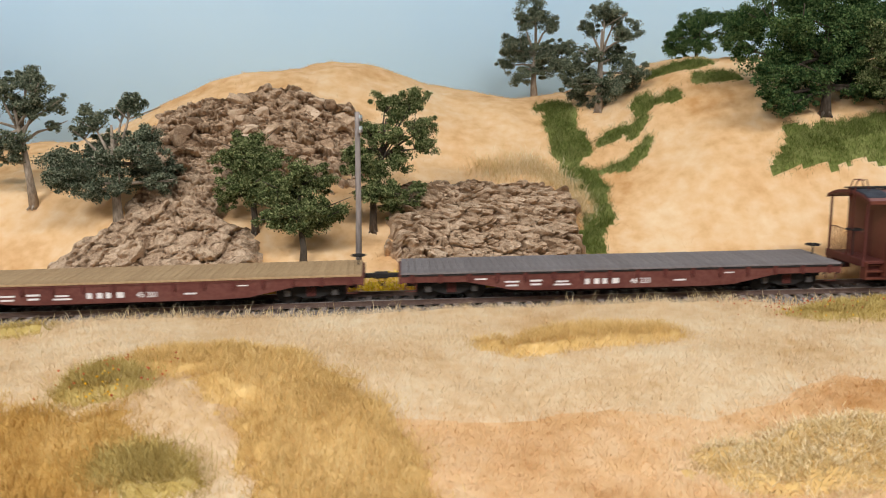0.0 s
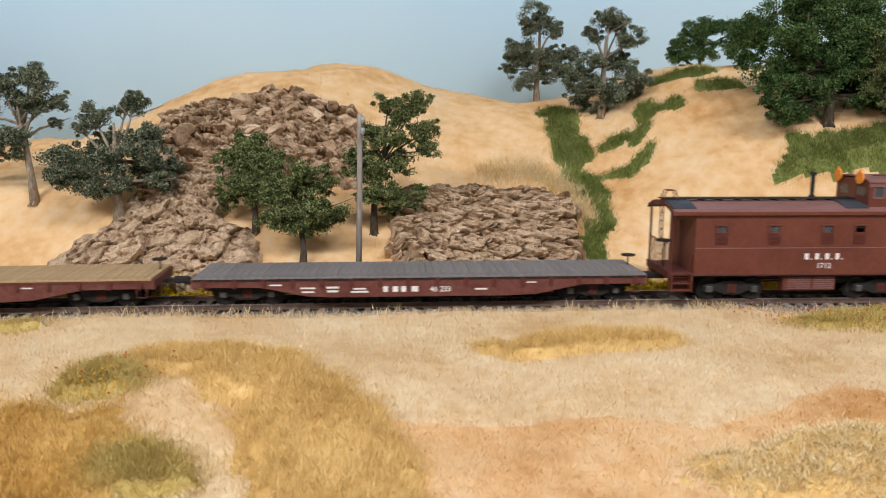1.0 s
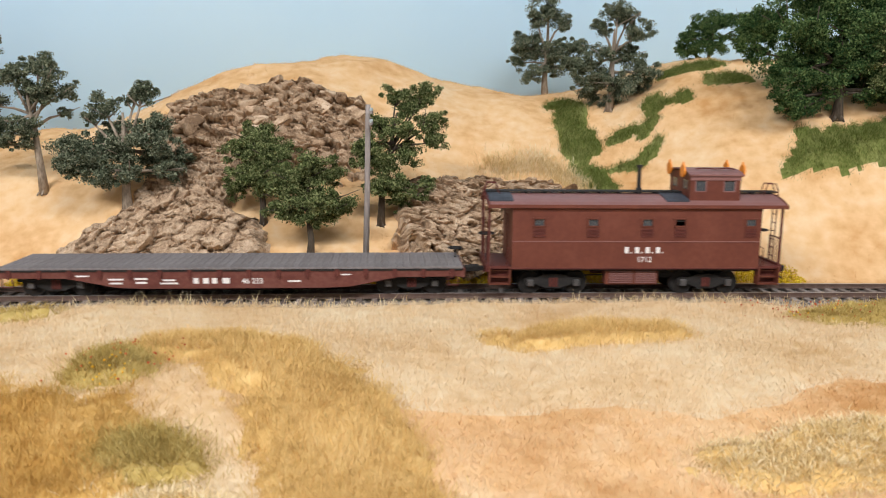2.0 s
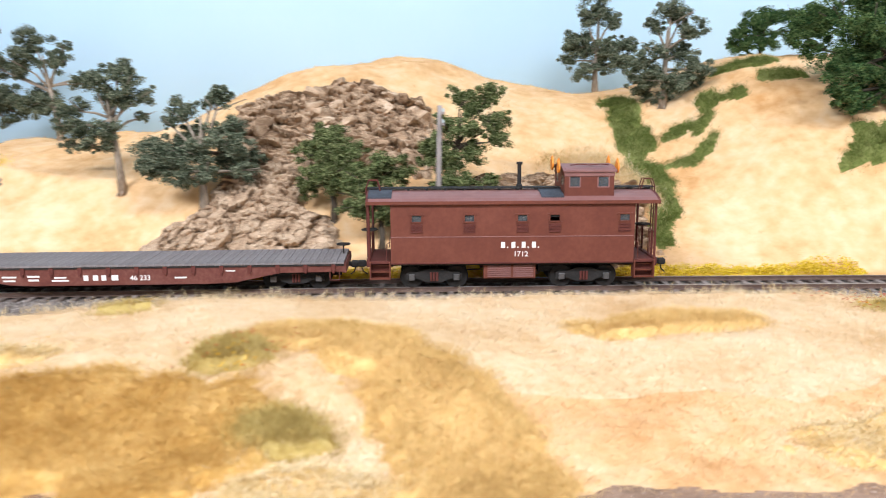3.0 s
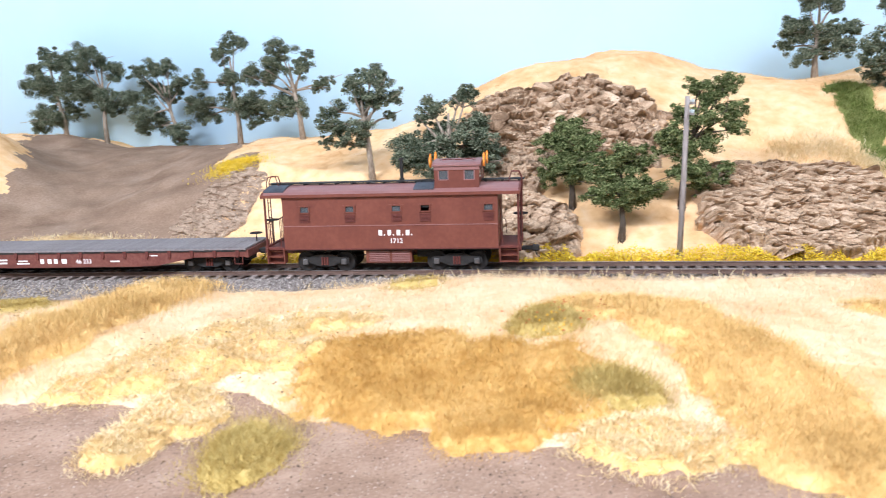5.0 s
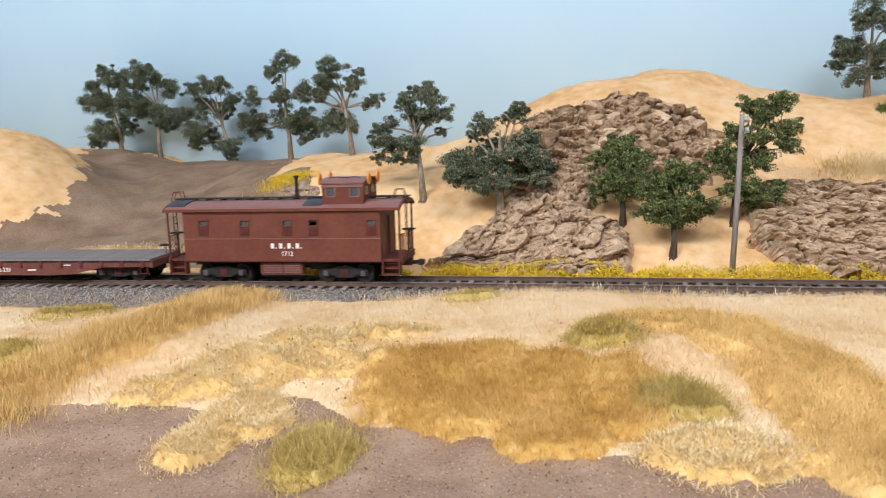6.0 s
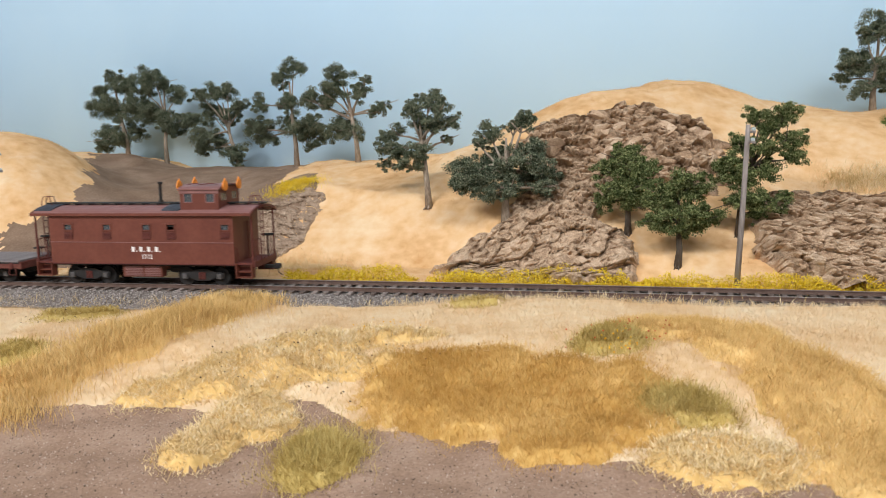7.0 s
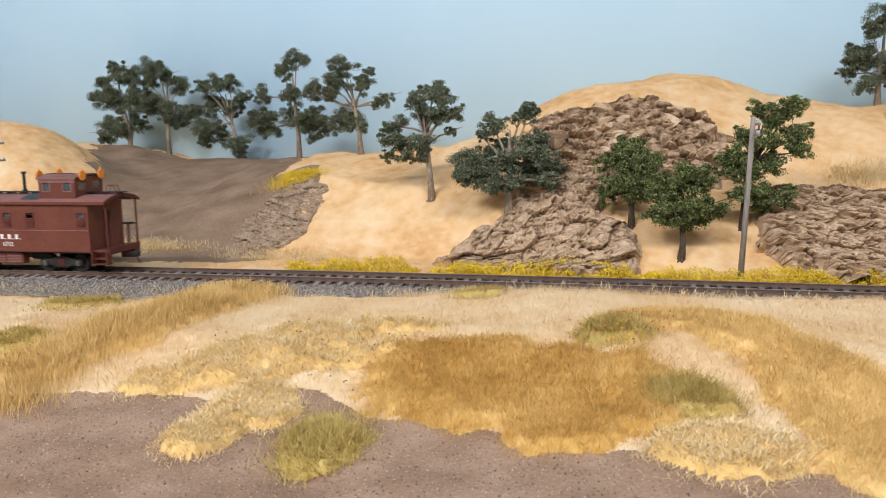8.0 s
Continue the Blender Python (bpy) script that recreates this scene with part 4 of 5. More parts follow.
def build_caboose():
    car = thing("caboose", "dark red wooden caboose with a cupola and white lettering", "caboose")
    W = 15.6
    wins = [(-41.0, 4.2), (-18.6, 4.2), (4.0, 4.2), (17.8, 4.2), (47.6, 4.2)]
    cuts = [-52.0] + [c + s * w / 2 for c, w in wins for s in (-1, 1)] + [52.0]
    holes = [(c - w / 2, c + w / 2, 29.9, 32.6) for c, w in wins]
    sides = {}
    for side in (-1, 1):
        sides[side] = part("side_wall", panel(cuts, [11.9, 29.9, 32.6, 38.2], holes, 0.4, lambda a, z, d: (a, side * W + d, z)), CAR, car, "dark red sheathed side wall with window openings")
    for way in (-1, 1):
        part("end_wall", panel([-W + 0.4, -3.2, 3.2, W - 0.4], [11.9, 33.0, 38.4], [(-3.2, 3.2, 11.9, 33.0)], 0.4, lambda a, z, d: (way * 51.6 + d, a, z)), CAR, car)
    body = sides[-1]
    # scored sheathing and belt rail
    for side in (-1, 1):
        y = side * (W + 0.4)
        part("belt_rail", mbox(-52.1, 52.1, y - 0.22, y + 0.22, 23.1, 23.5, bevel=0.08), CARROOF, sides[side], "pale pinkish belt moulding")
        part("letter_board", mbox(-52.1, 52.1, y - 0.2, y + 0.2, 35.9, 37.3, bevel=0.08), CAR, sides[side])
        part("sill_strip", mbox(-52.1, 52.1, y - 0.15, y + 0.15, 11.6, 12.3, bevel=0.08), CARDARK, sides[side])
        for cx, w in wins:
            bm = bmesh.new()
            yy = side * (W + 0.45)
            box(bm, cx - 3.4, cx + 3.4, yy - 0.3, yy + 0.35, 32.6, 33.2)
            box(bm, cx - 2.9, cx + 2.9, yy - 0.3, yy + 0.4, 29.3, 29.9)
            box(bm, cx - 2.6, cx - 2.0, yy - 0.3, yy + 0.2, 29.5, 32.9)
            box(bm, cx + 2.0, cx + 2.6, yy - 0.3, yy + 0.2, 29.5, 32.9)
            frame_ob = part("window", mm(bm), CAR, car, "small square window with a red frame")
            bm = bmesh.new()
            for k in range(6):
                z = 25.1 + k * 0.62
                box(bm, cx - 2.5, cx + 2.5, yy - 0.32, yy + 0.05, z, z + 0.45)
            part("louvre", mm(bm), CARDARK, frame_ob, "darker slatted panel under the window")
            if cx != 17.8:
                part("pane", mbox(cx - 2.2, cx + 2.2, side * W - 0.1, side * W + 0.1, 29.6, 32.8), GLASS, frame_ob)
            else:
                part("sash", mbox(cx - 2.2, cx + 2.2, side * W - 0.1, side * W + 0.1, 31.6, 32.8), BLACK, frame_ob, "lowered black sash of an open window")
    part("car_floor", mbox(-52, 52, -15.2, 15.2, 10.9, 11.9), BLACK, car)
    for way in (-1, 1):
        part("end_door", mbox(way * 51.4 - 0.2, way * 51.4 + 0.2, -3.1, 3.1, 12, 33, bevel=0.1), CARDARK, car, "dark red end door")
        part("bulkhead", mbox(way * 30 - 0.3, way * 30 + 0.3, -15.1, 15.1, 12, 38), CARDARK, car)
    # roof
    arc = [(-17.0 + 34.0 * k / 12, 38.3 + 3.6 * (1 - ((k - 6) / 6) ** 2) ** 0.85) for k in range(13)]
    outline = arc + [(y, z - 0.9) for y, z in reversed(arc)]
    roof = part("roof", mm(prism(bmesh.new(), outline, -62.0, 62.2)), CARROOF, car, "pale pink-red curved roof", smooth=False)
    for side in (-1, 1):
        part("eave_strip", mbox(-62.2, 62.4, side * 17.0 - 0.35, side * 17.0 + 0.35, 37.2, 38.7, bevel=0.1), CAR, roof)
    for way in (-1, 1):
        part("roof_end", mm(prism(bmesh.new(), [(y, z + 0.1) for y, z in arc] + [(y, z - 1.3) for y, z in reversed(arc)], way * 62.0 - 0.4, way * 62.0 + 0.6)), CARDARK, roof)
    for a, b in ((-62.5, 22.2), (43.4, 64.0)):
        bm = bmesh.new()
        for y in (-2.1, 0.0, 2.1):
            box(bm, a, b, y - 0.95, y + 0.95, 42.5, 43.0)
        x = a + 2
        while x < b:
            box(bm, x - 0.5, x + 0.5, -3.0, 3.0, 41.6, 42.5)
            x += 8.0
        part("roof_walk", mm(bm), BLACK, roof, "black planked running board along the ridge")
    for a, b, y0 in ((-61.6, -51.6, -14.8), (12.2, 21.8, -16.2)):
        strip = [(y, z + 0.55) for y, z in arc if y0 - 0.1 <= y <= 0] + [(y, z + 0.05) for y, z in reversed(arc) if y0 - 0.1 <= y <= 0]
        part("roof_hatch", mm(prism(bmesh.new(), strip, a, b)), WALKWAY, roof, "slate-black side walkway on the roof")
    bm = bmesh.new()
    tube(bm, [(4.3, 0, 41.5), (4.3, 0, 44), (4.3, 0, 44.2), (4.3, 0, 53.0)], [1.5, 1.3, 0.85, 0.85], 12)
    tube(bm, [(4.3, 0, 52.8), (4.3, 0, 53.9)], [1.35, 1.35], 12)
    part("smoke_stack", mm(bm), BLACK, roof, "black capped stove pipe")
    # cupola
    cw = [(26.6, 4.4), (38.8, 4.6)]
    cupola = part("cupola", mbox(22.2, 43.4, -12.0, 12.0, 40.0, 42.4), CAR, car, "dark red cupola with windows all round")
    for side in (-1, 1):
        part("cupola_side", panel([22.2] + [c + s * w / 2 for c, w in cw for s in (-1, 1)] + [43.4], [39.0, 44.0, 48.2, 51.2], [(c - w / 2, c + w / 2, 44.0, 48.2) for c, w in cw], 0.35, lambda a, z, d: (a, side * 12.2 + d, z)), CAR, cupola)
    for x in (22.45, 43.15):
        part("cupola_end", panel([-11.85, -9.6, -3.2, 3.2, 9.6, 11.85], [40.0, 44.4, 48.4, 51.6], [(-9.6, -3.2, 44.4, 48.4), (3.2, 9.6, 44.4, 48.4)], 0.3, lambda a, z, d: (x + d, a, z)), CAR, cupola)
    for side in (-1, 1):
        part("visor_board", mbox(22.0, 43.6, side * 12.6 - 0.25, side * 12.6 + 0.25, 48.4, 51.0, bevel=0.1), CARROOF, cupola)
        for cx, w in cw:
            part("pane", mbox(cx - w / 2, cx + w / 2, side * 12.2 - 0.1, side * 12.2 + 0.1, 44.0, 48.2), GLASS, cupola)
            bm = bmesh.new()
            for s in (-1, 1):
                box(bm, cx + s * (w / 2 + 0.1) - 0.25, cx + s * (w / 2 + 0.1) + 0.25, side * 12.5 - 0.2, side * 12.5 + 0.2, 43.8, 48.3)
            box(bm, cx - w / 2, cx + w / 2, side * 12.5 - 0.2, side * 12.5 + 0.2, 43.6, 44.1)
            part("window_frame", mm(bm), CARROOF, cupola)
    for x in (22.4, 43.2):
        for y in (-6.4, 6.4):
            part("pane", mbox(x - 0.1, x + 0.1, y - 3.1, y + 3.1, 44.5, 48.3), GLASS, cupola)
    carc = [(-13.4 + 26.8 * k / 10, 51.0 + 2.0 * (1 - ((k - 5) / 5) ** 2) ** 0.8) for k in range(11)]
    part("cupola_roof", mm(prism(bmesh.new(), carc + [(y, z - 0.7) for y, z in reversed(carc)], 21.4, 44.3)), CARROOF, cupola, "pale red curved cupola roof")
    bm = bmesh.new()
    tube(bm, [(25, -9.5, 53.0), (29, -9.5, 53.4), (33.3, -9.5, 53.0)], 0.25, 5)
    tube(bm, [(33.3, -9.5, 53.0), (38, -9.5, 53.4), (41.6, -9.5, 53.0)], 0.25, 5)
    part("grab_iron", mm(bm), CARDARK, cupola)
    for x, y in ((21.0, -8.4), (44.6, -8.4), (21.0, 8.4), (44.6, 8.4)):
        way = -1 if x < 30 else 1
        bm = bmesh.new()
        disc(bm, (x + way * 0.9, y, 52.2), (1, 0, 0), 2.7, 0.7, 20)
        tube(bm, [(x + way * 0.9, y, 54.4), (x + way * 0.9, y, 56.0)], [0.7, 0.25], 8)
        part("marker_disc", mm(bm), ORANGE, cupola, "round orange marker disc")
    # end platforms
    for way in (-1, 1):
        x0, x1 = sorted((way * 52.0, way * 62.0))
        platform = part("platform", mbox(x0, x1, -14.6, 14.6, 11.4, 12.8, bevel=0.2), CARDARK, car, "open end platform")
        part("end_beam", mbox(way * 61.8 - 0.7, way * 61.8 + 0.7, -14.8, 14.8, 10.2, 13.6, bevel=0.2), CARDARK, platform)
        for side in (-1, 1):
            a, b = sorted((way * 52.6, way * 61.0))
            for x in (a, b):
                part("step_side", mbox(x - 0.25, x + 0.25, min(side * 11.6, side * 16.2), max(side * 11.6, side * 16.2), 4.9, 12.6), CAR, platform)
            for k, z in enumerate((5.0, 7.8, 10.4)):
                y = side * (15.9 - 1.2 * k)
                part("tread", mbox(a, b, min(y, y - side * 2.8), max(y, y - side * 2.8), z, z + 0.5), CAR, platform, "red boarding step tread")
            part("step_back", mbox(a, b, min(side * 11.4, side * 11.9), max(side * 11.4, side * 11.9), 5.0, 12.4), CARDARK, platform)
            bm = bmesh.new()
            tube(bm, [(way * 61.4, side * 14.2, 12.8), (way * 61.4, side * 14.2, 38.2)], 0.55, 8)
            part("corner_post", mm(bm), CARDARK, platform)
            bm = bmesh.new()
            tube(bm, [(way * 61.4, side * 14.2, 24.2), (way * 61.4, side * 9.0, 24.6), (way * 61.4, side * 4.0, 24.2)], 0.28, 5)
            for y in (13.2, 11, 8.8, 6.6, 4.4):
                tube(bm, [(way * 61.4, side * y, 12.8), (way * 61.4, side * y, 24.3)], 0.2, 5)
            tube(bm, [(way * 54.0, side * 15.4, 13.4), (way * 53.6, side * 15.8, 20.5), (way * 52.3, side * 15.8, 21.2)], 0.2, 5)
            part("railing", mm(bm), CARDARK, platform, "thin dark red end railing")
        bm = bmesh.new()
        for y in (-6.0, -2.4):
            tube(bm, [(way * 62.6, y, 13.0), (way * 62.8, y, 38.0), (way * 62.8, y, 43.6), (way * 61.6, y, 46.6), (way * 58.0, y, 46.6), (way * 56.6, y, 42.0)], 0.27, 6)
        for k in range(7):
            tube(bm, [(way * 62.7, -6.0, 15.5 + 3.6 * k), (way * 62.7, -2.4, 15.5 + 3.6 * k)], 0.22, 5)
        part("ladder", mm(bm), CARDARK, platform, "dark end ladder with curved roof grabs")
        brake_wheel(platform, way * 61.6, 5.4 if way > 0 else -5.4, 12.8, 25.2, 3.4)
        coupler(car, way * 62.0, way)
        truck(car, way * 32.6 - 1.0, 19.4, "")
    # equipment box with slats, rods and tank
    for side in (-1, 1):
        crate = part("equipment_box", mbox(-12.3, 10.2, min(side * 13.9, side * 9.0), max(side * 13.9, side * 9.0), 4.6, 11.6, bevel=0.2), CAR, car, "red slatted box under the floor")
        for k in range(6):
            z = 5.4 + k * 0.9
            part("slat", mbox(-10.6, -0.6, side * 14.0 - 0.25, side * 14.0 + 0.25, z, z + 0.5), CARROOF, crate)
            part("slat", mbox(0.6, 9.2, side * 14.0 - 0.25, side * 14.0 + 0.25, z, z + 0.5), CARROOF, crate)
    part("brake_rod", mtube([(-40, -6, 6.5), (-14, -6, 7.2), (16, -6, 7.2), (40, -6, 6.5)], 0.3), BLACK, car)
    bm = bmesh.new()
    disc(bm, (16.5, -7.0, 8.4), (1, 0, 0), 2.2, 9.0, 14)
    part("air_tank", mm(bm), BLACK, car)
    # painted marks
    bm_marks = []
    for x in (-4.2, 0.2, 4.6, 9.0):
        bm_marks += [(x, 19.7, 1.7, 2.6), (x + 1.95, 18.65, 0.6, 0.6)]
    bars(body, -W - 0.42, bm_marks, "white painted initial")
    lettering("1712", 3.2, body, 3.4, -W - 0.44, 14.7, "white painted running number")
    return car


caboose = build_caboose()


# ---- turf ----
def blades(name, label, x, y, z, length, width, lean, mat, seed, sink=0.0004):
    """Fine grass: one thin leaning blade at each place."""
    rng = np.random.default_rng(seed)
    n = len(x)
    a = rng.uniform(0, 2 * math.pi, n)
    t = rng.uniform(lean[0], lean[1], n)
    h = rng.uniform(length[0], length[1], n)
    w = rng.uniform(width[0], width[1], n) / 2
    base = np.stack([x, y, z - sink], axis=-1)
    way = np.stack([np.sin(t) * np.cos(a), np.sin(t) * np.sin(a), np.cos(t)], axis=-1)
    b = rng.uniform(0, 2 * math.pi, n)
    side = np.stack([np.cos(b), np.sin(b), np.zeros(n)], axis=-1) * w[:, None]
    droop = np.stack([np.cos(a) * 0.3, np.sin(a) * 0.3, -0.18 * np.ones(n)], axis=-1)
    mid = base + way * (h * 0.55)[:, None]
    tip = mid + (way + droop) * (h * 0.45)[:, None]
    verts = np.stack([base, mid + side, tip, mid - side], axis=1).reshape(-1, 3)
    return tagged(new(name, raw_mesh(name, verts, np.arange(4 * n), 4, mat)), label, "grass", kind="stuff")


def build_turf():
    rng = np.random.default_rng(5)
    n = 520000
    x, y = rng.uniform(-0.44, 0.30, n), rng.uniform(0.095, 0.312, n)
    keep = y < track_y(x) - 0.027 + 0.004 * wander(x, y, 0.02, 3)
    x, y = x[keep], y[keep]
    k, z = cover(x + rng.normal(0, 0.0022, len(x)), y + rng.normal(0, 0.0030, len(y))), ground_z(x, y)
    for code, name, label, length, width, lean, mat in (
            (0, "pale_grass", "soft cream-coloured fibre grass before the track", (0.0016, 0.0042), (0.00008, 0.00015), (0.3, 1.35), CREAM),
            (1, "sandy_grass", "short sandy fibre grass before the track", (0.0014, 0.0034), (0.00010, 0.0002), (0.3, 1.35), HILL),
            (2, "ochre_grass", "dense ochre fibre grass patch", (0.0020, 0.0046), (0.00009, 0.00018), (0.1, 1.0), OCHRE),
            (3, "tawny_grass", "tall tawny fibre grass patches", (0.0022, 0.0048), (0.00009, 0.00018), (0.1, 1.0), TAWNY),
            (4, "straw_grass", "matted pale straw grass clumps", (0.0018, 0.0040), (0.00014, 0.00034), (0.3, 1.3), STRAW),
            (5, "olive_grass", "low olive weed patches", (0.0018, 0.0042), (0.00014, 0.00032), (0.2, 1.1), OLIVE)):
        bx, by, bz = x[k == code], y[k == code], z[k == code]
        if code > 1:
            bx, by = np.concatenate([bx, bx + rng.normal(0, 0.0012, len(bx))]), np.concatenate([by, by + rng.normal(0, 0.0012, len(by))])
            bz = ground_z(bx, by)
        blades(name, label, bx, by, bz, length, width, lean, mat, 60 + code)
    n = 14000
    u, v = rng.uniform(-1, 1, n), rng.normal(0, 0.45, n)
    xt, yt = -0.276 + 0.072 * u * math.cos(radians(70)) - 0.022 * v * math.sin(radians(70)), 0.238 + 0.072 * u * math.sin(radians(70)) + 0.022 * v * math.cos(radians(70))
    blades("tall_grass", "tall upright golden grass band along the dirt", xt, yt, ground_z(xt, yt), (0.004, 0.0085), (0.00014, 0.00028), (0.0, 0.5), TAWNY, 70)
    for cx, cy, sx, sy, count, seed in ((-0.165, 0.157, 0.007, 0.009, 3200, 73), (-0.057, 0.169, 0.007, 0.004, 1500, 74), (-0.079, 0.207, 0.006, 0.004, 2000, 75)):
        xt, yt = rng.normal(cx, sx, count), rng.normal(cy, sy, count)
        blades("olive_tuft", "soft olive fibre tuft rising from the dirt", xt, yt, ground_z(xt, yt), (0.003, 0.0065), (0.00010, 0.0002), (0.0, 0.8), OLIVE, seed)
    # a thin scatter of litter and stones on the dirt
    pick = (k == 7) & (rng.random(len(x)) < 0.05)
    blades("dirt_litter", "sparse dry litter on the brown dirt", x[pick], y[pick], z[pick], (0.0003, 0.0010), (0.0002, 0.0005), (0.8, 1.5), DEBRIS, 71, 0.0001)
    # grit on the dirt
    m = 60000
    gx, gy = rng.uniform(-0.42, 0.15, m), rng.uniform(0.095, 0.23, m)
    on = cover(gx, gy) == 7
    gx, gy = gx[on][:16000], gy[on][:16000]
    m = len(gx)
    size = rng.uniform(0.00008, 0.00032, m) * rng.uniform(0.5, 1.0, m)
    turn, _ = np.linalg.qr(rng.normal(size=(m, 3, 3)))
    corner = np.array([[1, 1, 1], [1, -1, -1], [-1, 1, -1], [-1, -1, 1]], dtype=float)
    verts = np.einsum("nij,kj->nki", turn, corner) * size[:, None, None] + np.stack([gx, gy, ground_z(gx, gy)], axis=-1)[:, None, :]
    tet = np.array([[0, 1, 2], [0, 3, 1], [0, 2, 3], [1, 3, 2]])
    tagged(new("grit", raw_mesh("grit", verts.reshape(-1, 3), (np.arange(m)[:, None, None] * 4 + tet[None]).ravel(), 3, GRIT)), "fine loose grit strewn over the brown dirt", "grit", kind="stuff")
    # stray long strands along the ballast edge
    n = 2600
    x = rng.uniform(-0.44, 0.34, n)
    keep = wander(x, x * 0, 0.05, 2) + 0.6 * rng.random(n) > 0.25
    x = x[keep]
    y = track_y(x) - 0.028 + rng.normal(0, 0.0022, len(x))
    blades("tall_strands", "stray long straw strands along the ballast", x, y, ground_z(x, y), (0.003, 0.0075), (0.00014, 0.00026), (0.0, 0.7), STRAW, 72)
    # the hills
    n = 330000
    x, y = rng.uniform(-0.70, 0.42, n), rng.uniform(0.345, 0.72, n)
    keep = (y > track_y(x) + 0.024) & (y < at_x(TOP_Y, x) + 0.03)
    x, y = x[keep], y[keep]
    k, z = cover(x, y), ground_z(x, y)
    pick = k == 1
    blades("hill_grass", "short sandy fibre grass over the hills", x[pick], y[pick], z[pick], (0.0010, 0.0026), (0.00011, 0.00022), (0.4, 1.4), HILL, 81)
    pick = k == 6
    x6, y6 = np.repeat(x[pick], 9), np.repeat(y[pick], 9)
    x6, y6 = x6 + rng.normal(0, 0.0012, len(x6)), y6 + rng.normal(0, 0.0014, len(y6))
    blades("green_grass", "fresh green grass in the gully and under the trees", x6, y6, ground_z(x6, y6), (0.0016, 0.0044), (0.00012, 0.00026), (0.1, 1.1), GREEN, 82)
    # tawny fringe over the rounded rock
    n = 7000
    bend = rng.random(n) ** 0.8
    x = np.interp(bend, [0, 0.45, 0.75, 1], [0.050, 0.086, 0.102, 0.108]) + rng.normal(0, 0.0035, n)
    y = np.interp(bend, [0, 0.45, 0.75, 1], [0.462, 0.460, 0.442, 0.415]) + rng.normal(0, 0.0055, n)
    blades("tawny_fringe", "tawny grass tuft above the rounded rock", x, y, ground_z(x, y), (0.003, 0.007), (0.00016, 0.0003), (0.1, 0.8), STRAW, 83)
    # tufts in the hollow
    for cx, cy, sx, sy, mat, seed, label in ((-0.275, 0.392, 0.022, 0.006, STRAW, 84, "straw tuft at the foot of the brown hollow"), (-0.385, 0.40, 0.022, 0.004, STRAW, 85, "straw tuft beside the brown slope"), (-0.305, 0.475, 0.010, 0.006, YELLOW, 86, "yellow tuft on the rim of the hollow")):
        x, y = rng.normal(cx, sx, 3500), rng.normal(cy, sy, 3500)
        blades("grass_tuft", label, x, y, ground_z(x, y), (0.002, 0.005), (0.00016, 0.0003), (0.1, 1.0), mat, seed)
    # yellow turf strip along the far side of the track
    n = 65000
    x = rng.uniform(-0.26, 0.20, n)
    d = 0.0195 + 0.016 * rng.random(n) ** 0.8
    y = track_y(x) + d
    thick = 0.5 + 0.5 * wander(x, y, 0.012, 1) + 0.3 * wander(x, y, 0.004, 2)
    keep = thick > 0.08
    x, y, thick = x[keep], y[keep], thick[keep]
    z = ground_z(x, y) + rng.random(len(x)) * 0.0095 * thick
    blades("yellow_turf", "bright yellow foam turf strip behind the track", x, y, z, (0.0005, 0.0013), (0.0004, 0.0009), (0.2, 1.5), YELLOW, 87, 0.0)
    # flowers and litter
    for name, label, mat, spots, count, seed, lift in (
            ("red_flowers", "tiny red-orange flower heads on olive weeds", RED, [(-0.077, 0.207, 0.009, 0.005), (0.178, 0.274, 0.020, 0.006), (0.150, 0.276, 0.012, 0.005)], 45, 91, 0.0036),
            ("yellow_flowers", "tiny golden flower heads on olive weeds", GOLD, [(-0.0753, 0.2000, 0.003, 0.0025), (0.178, 0.272, 0.020, 0.006), (-0.165, 0.236, 0.012, 0.006)], 26, 92, 0.0032),
            ("dry_litter", "dark dry litter among the straw clumps", DEBRIS, [(-0.192, 0.200, 0.022, 0.022), (-0.215, 0.205, 0.014, 0.01), (-0.33, 0.253, 0.018, 0.006), (-0.17, 0.215, 0.02, 0.01)], 26, 93, 0.0026)):
        xs = np.concatenate([rng.normal(a, c, count) for a, b, c, e in spots])
        ys = np.concatenate([rng.normal(b, e, count) for a, b, c, e in spots])
        zs = ground_z(xs, ys) + lift * rng.uniform(0.6, 1.2, len(xs))
        m = len(xs)
        size = rng.uniform(0.00022, 0.0005, m)
        corner = np.array([[1, 0, 0], [-1, 0, 0], [0, 1, 0], [0, -1, 0], [0, 0, 0.8], [0, 0, -0.8]])
        octa = np.array([[0, 2, 4], [2, 1, 4], [1, 3, 4], [3, 0, 4], [2, 0, 5], [1, 2, 5], [3, 1, 5], [0, 3, 5]])
        verts = (corner[None] * size[:, None, None] + np.stack([xs, ys, zs], axis=-1)[:, None, :]).reshape(-1, 3)
        tagged(new(name, raw_mesh(name, verts, (np.arange(m)[:, None, None] * 6 + octa[None]).ravel(), 3, mat)), label, "flowers" if "flower" in name else "litter", kind="stuff")


build_turf()


# ---- the train's run ----
RUN = [(0.0, 0.2630), (1.0, 0.1785), (2.5, 0.0595), (3.5, -0.0272), (4.5, -0.1130), (5.0, -0.1550), (6.5, -0.2800), (7.0, -0.3200), (8.0, -0.4030)]


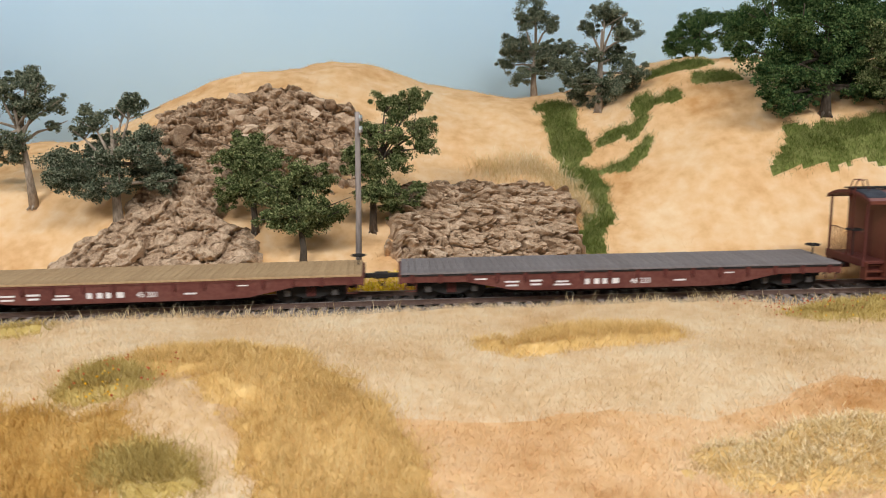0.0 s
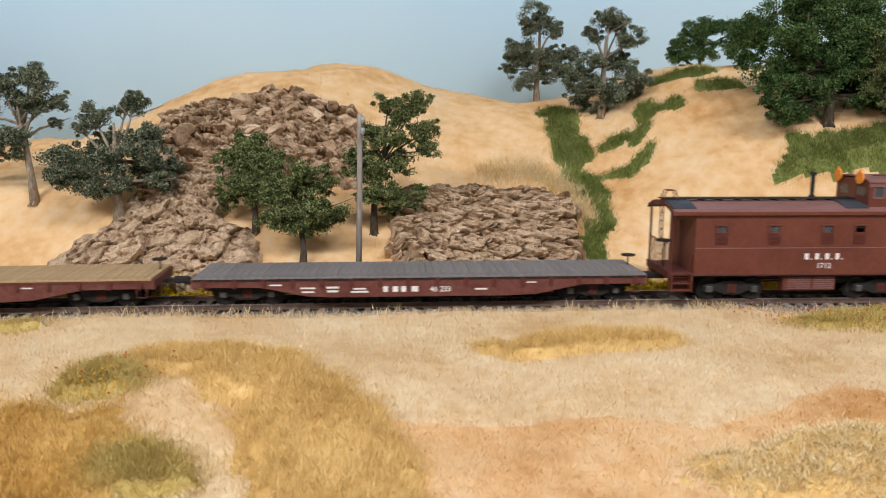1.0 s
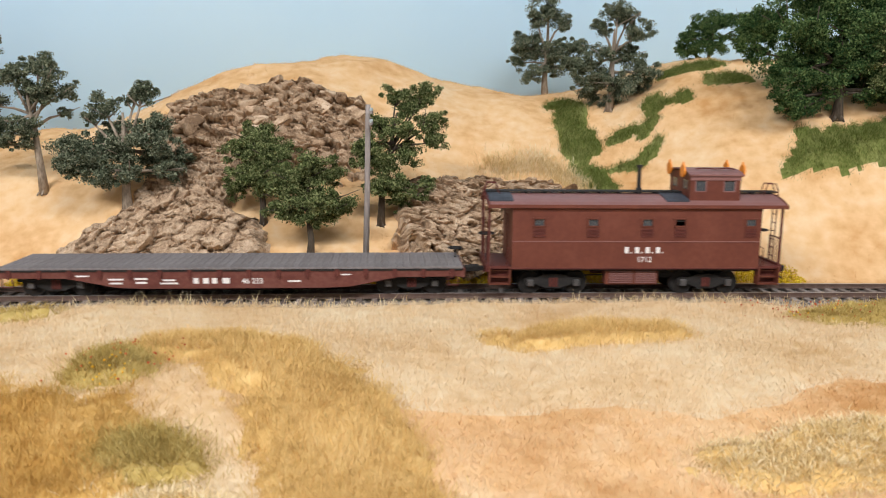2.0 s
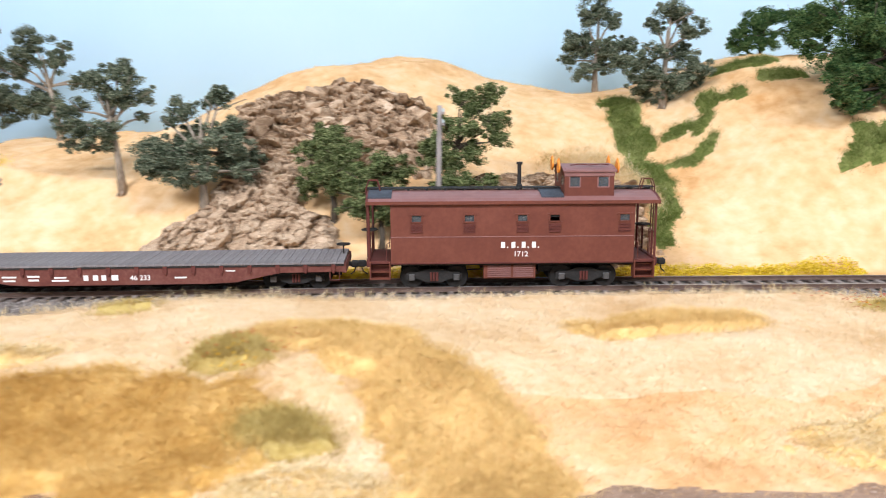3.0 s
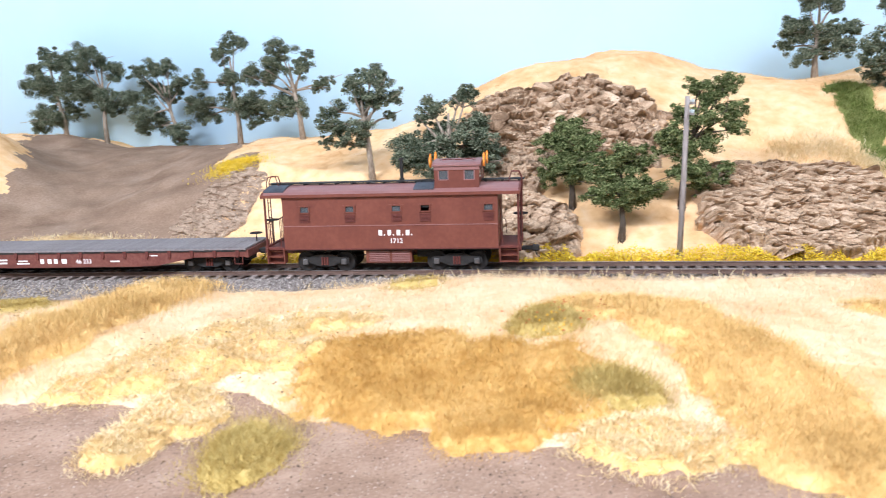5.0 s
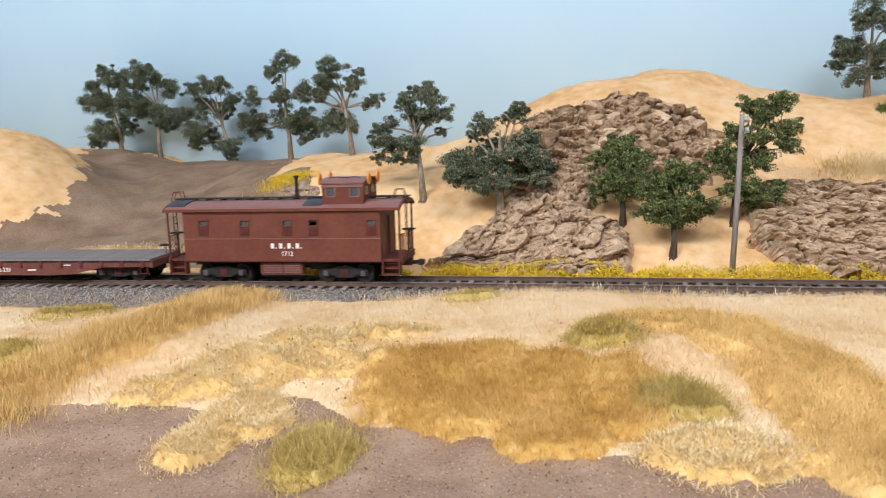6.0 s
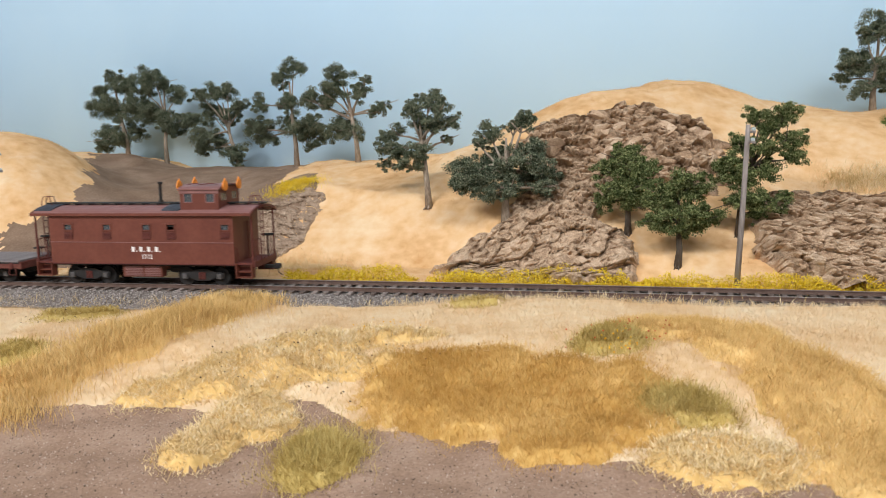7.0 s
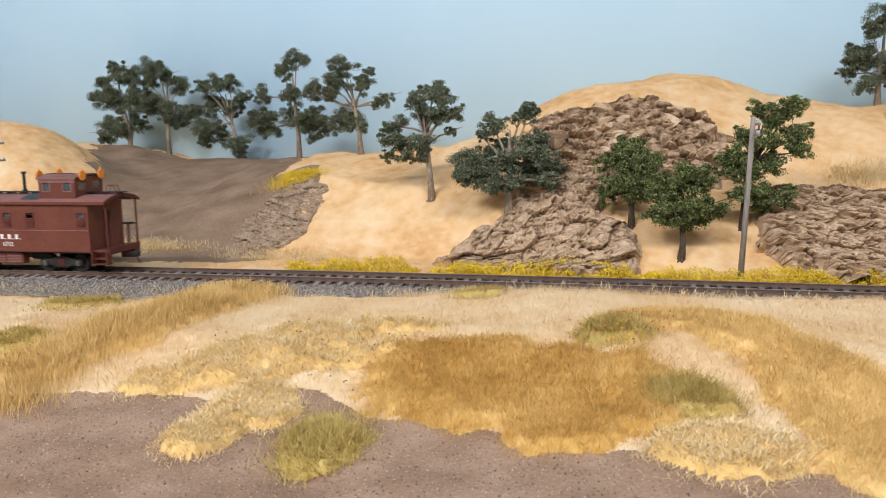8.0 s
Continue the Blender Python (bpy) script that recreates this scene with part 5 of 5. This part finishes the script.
def motions():
    fit = np.polyfit([t for t, _ in RUN], [x for _, x in RUN], 5)
    times = [k / 4 for k in range(33)]
    for car, back in ((caboose, 0.0), (flat_grey, 0.1655), (flat_tan, 0.3680)):
        rows = []
        for t in times:
            x = float(np.polyval(fit, t)) - back
            slope = -0.00237 - 0.13252 * min(max(x, -0.45), 0.4)
            rows.append((t, pose(x, float(track_y(x)), 0.0, 0, 0, math.degrees(math.atan(slope)))))
        walk(car, rows)
    for wheels in WHEELSETS:
        place = wheels.location.copy()
        rows = []
        for k in range(101):
            t = 8.0 * k / 100
            turn = (float(np.polyval(fit, t)) - RUN[0][1]) / 0.00475
            rows.append((t, Matrix.Translation(place) @ Matrix.Rotation(turn, 4, "Y")))
        walk(wheels, rows)


motions()
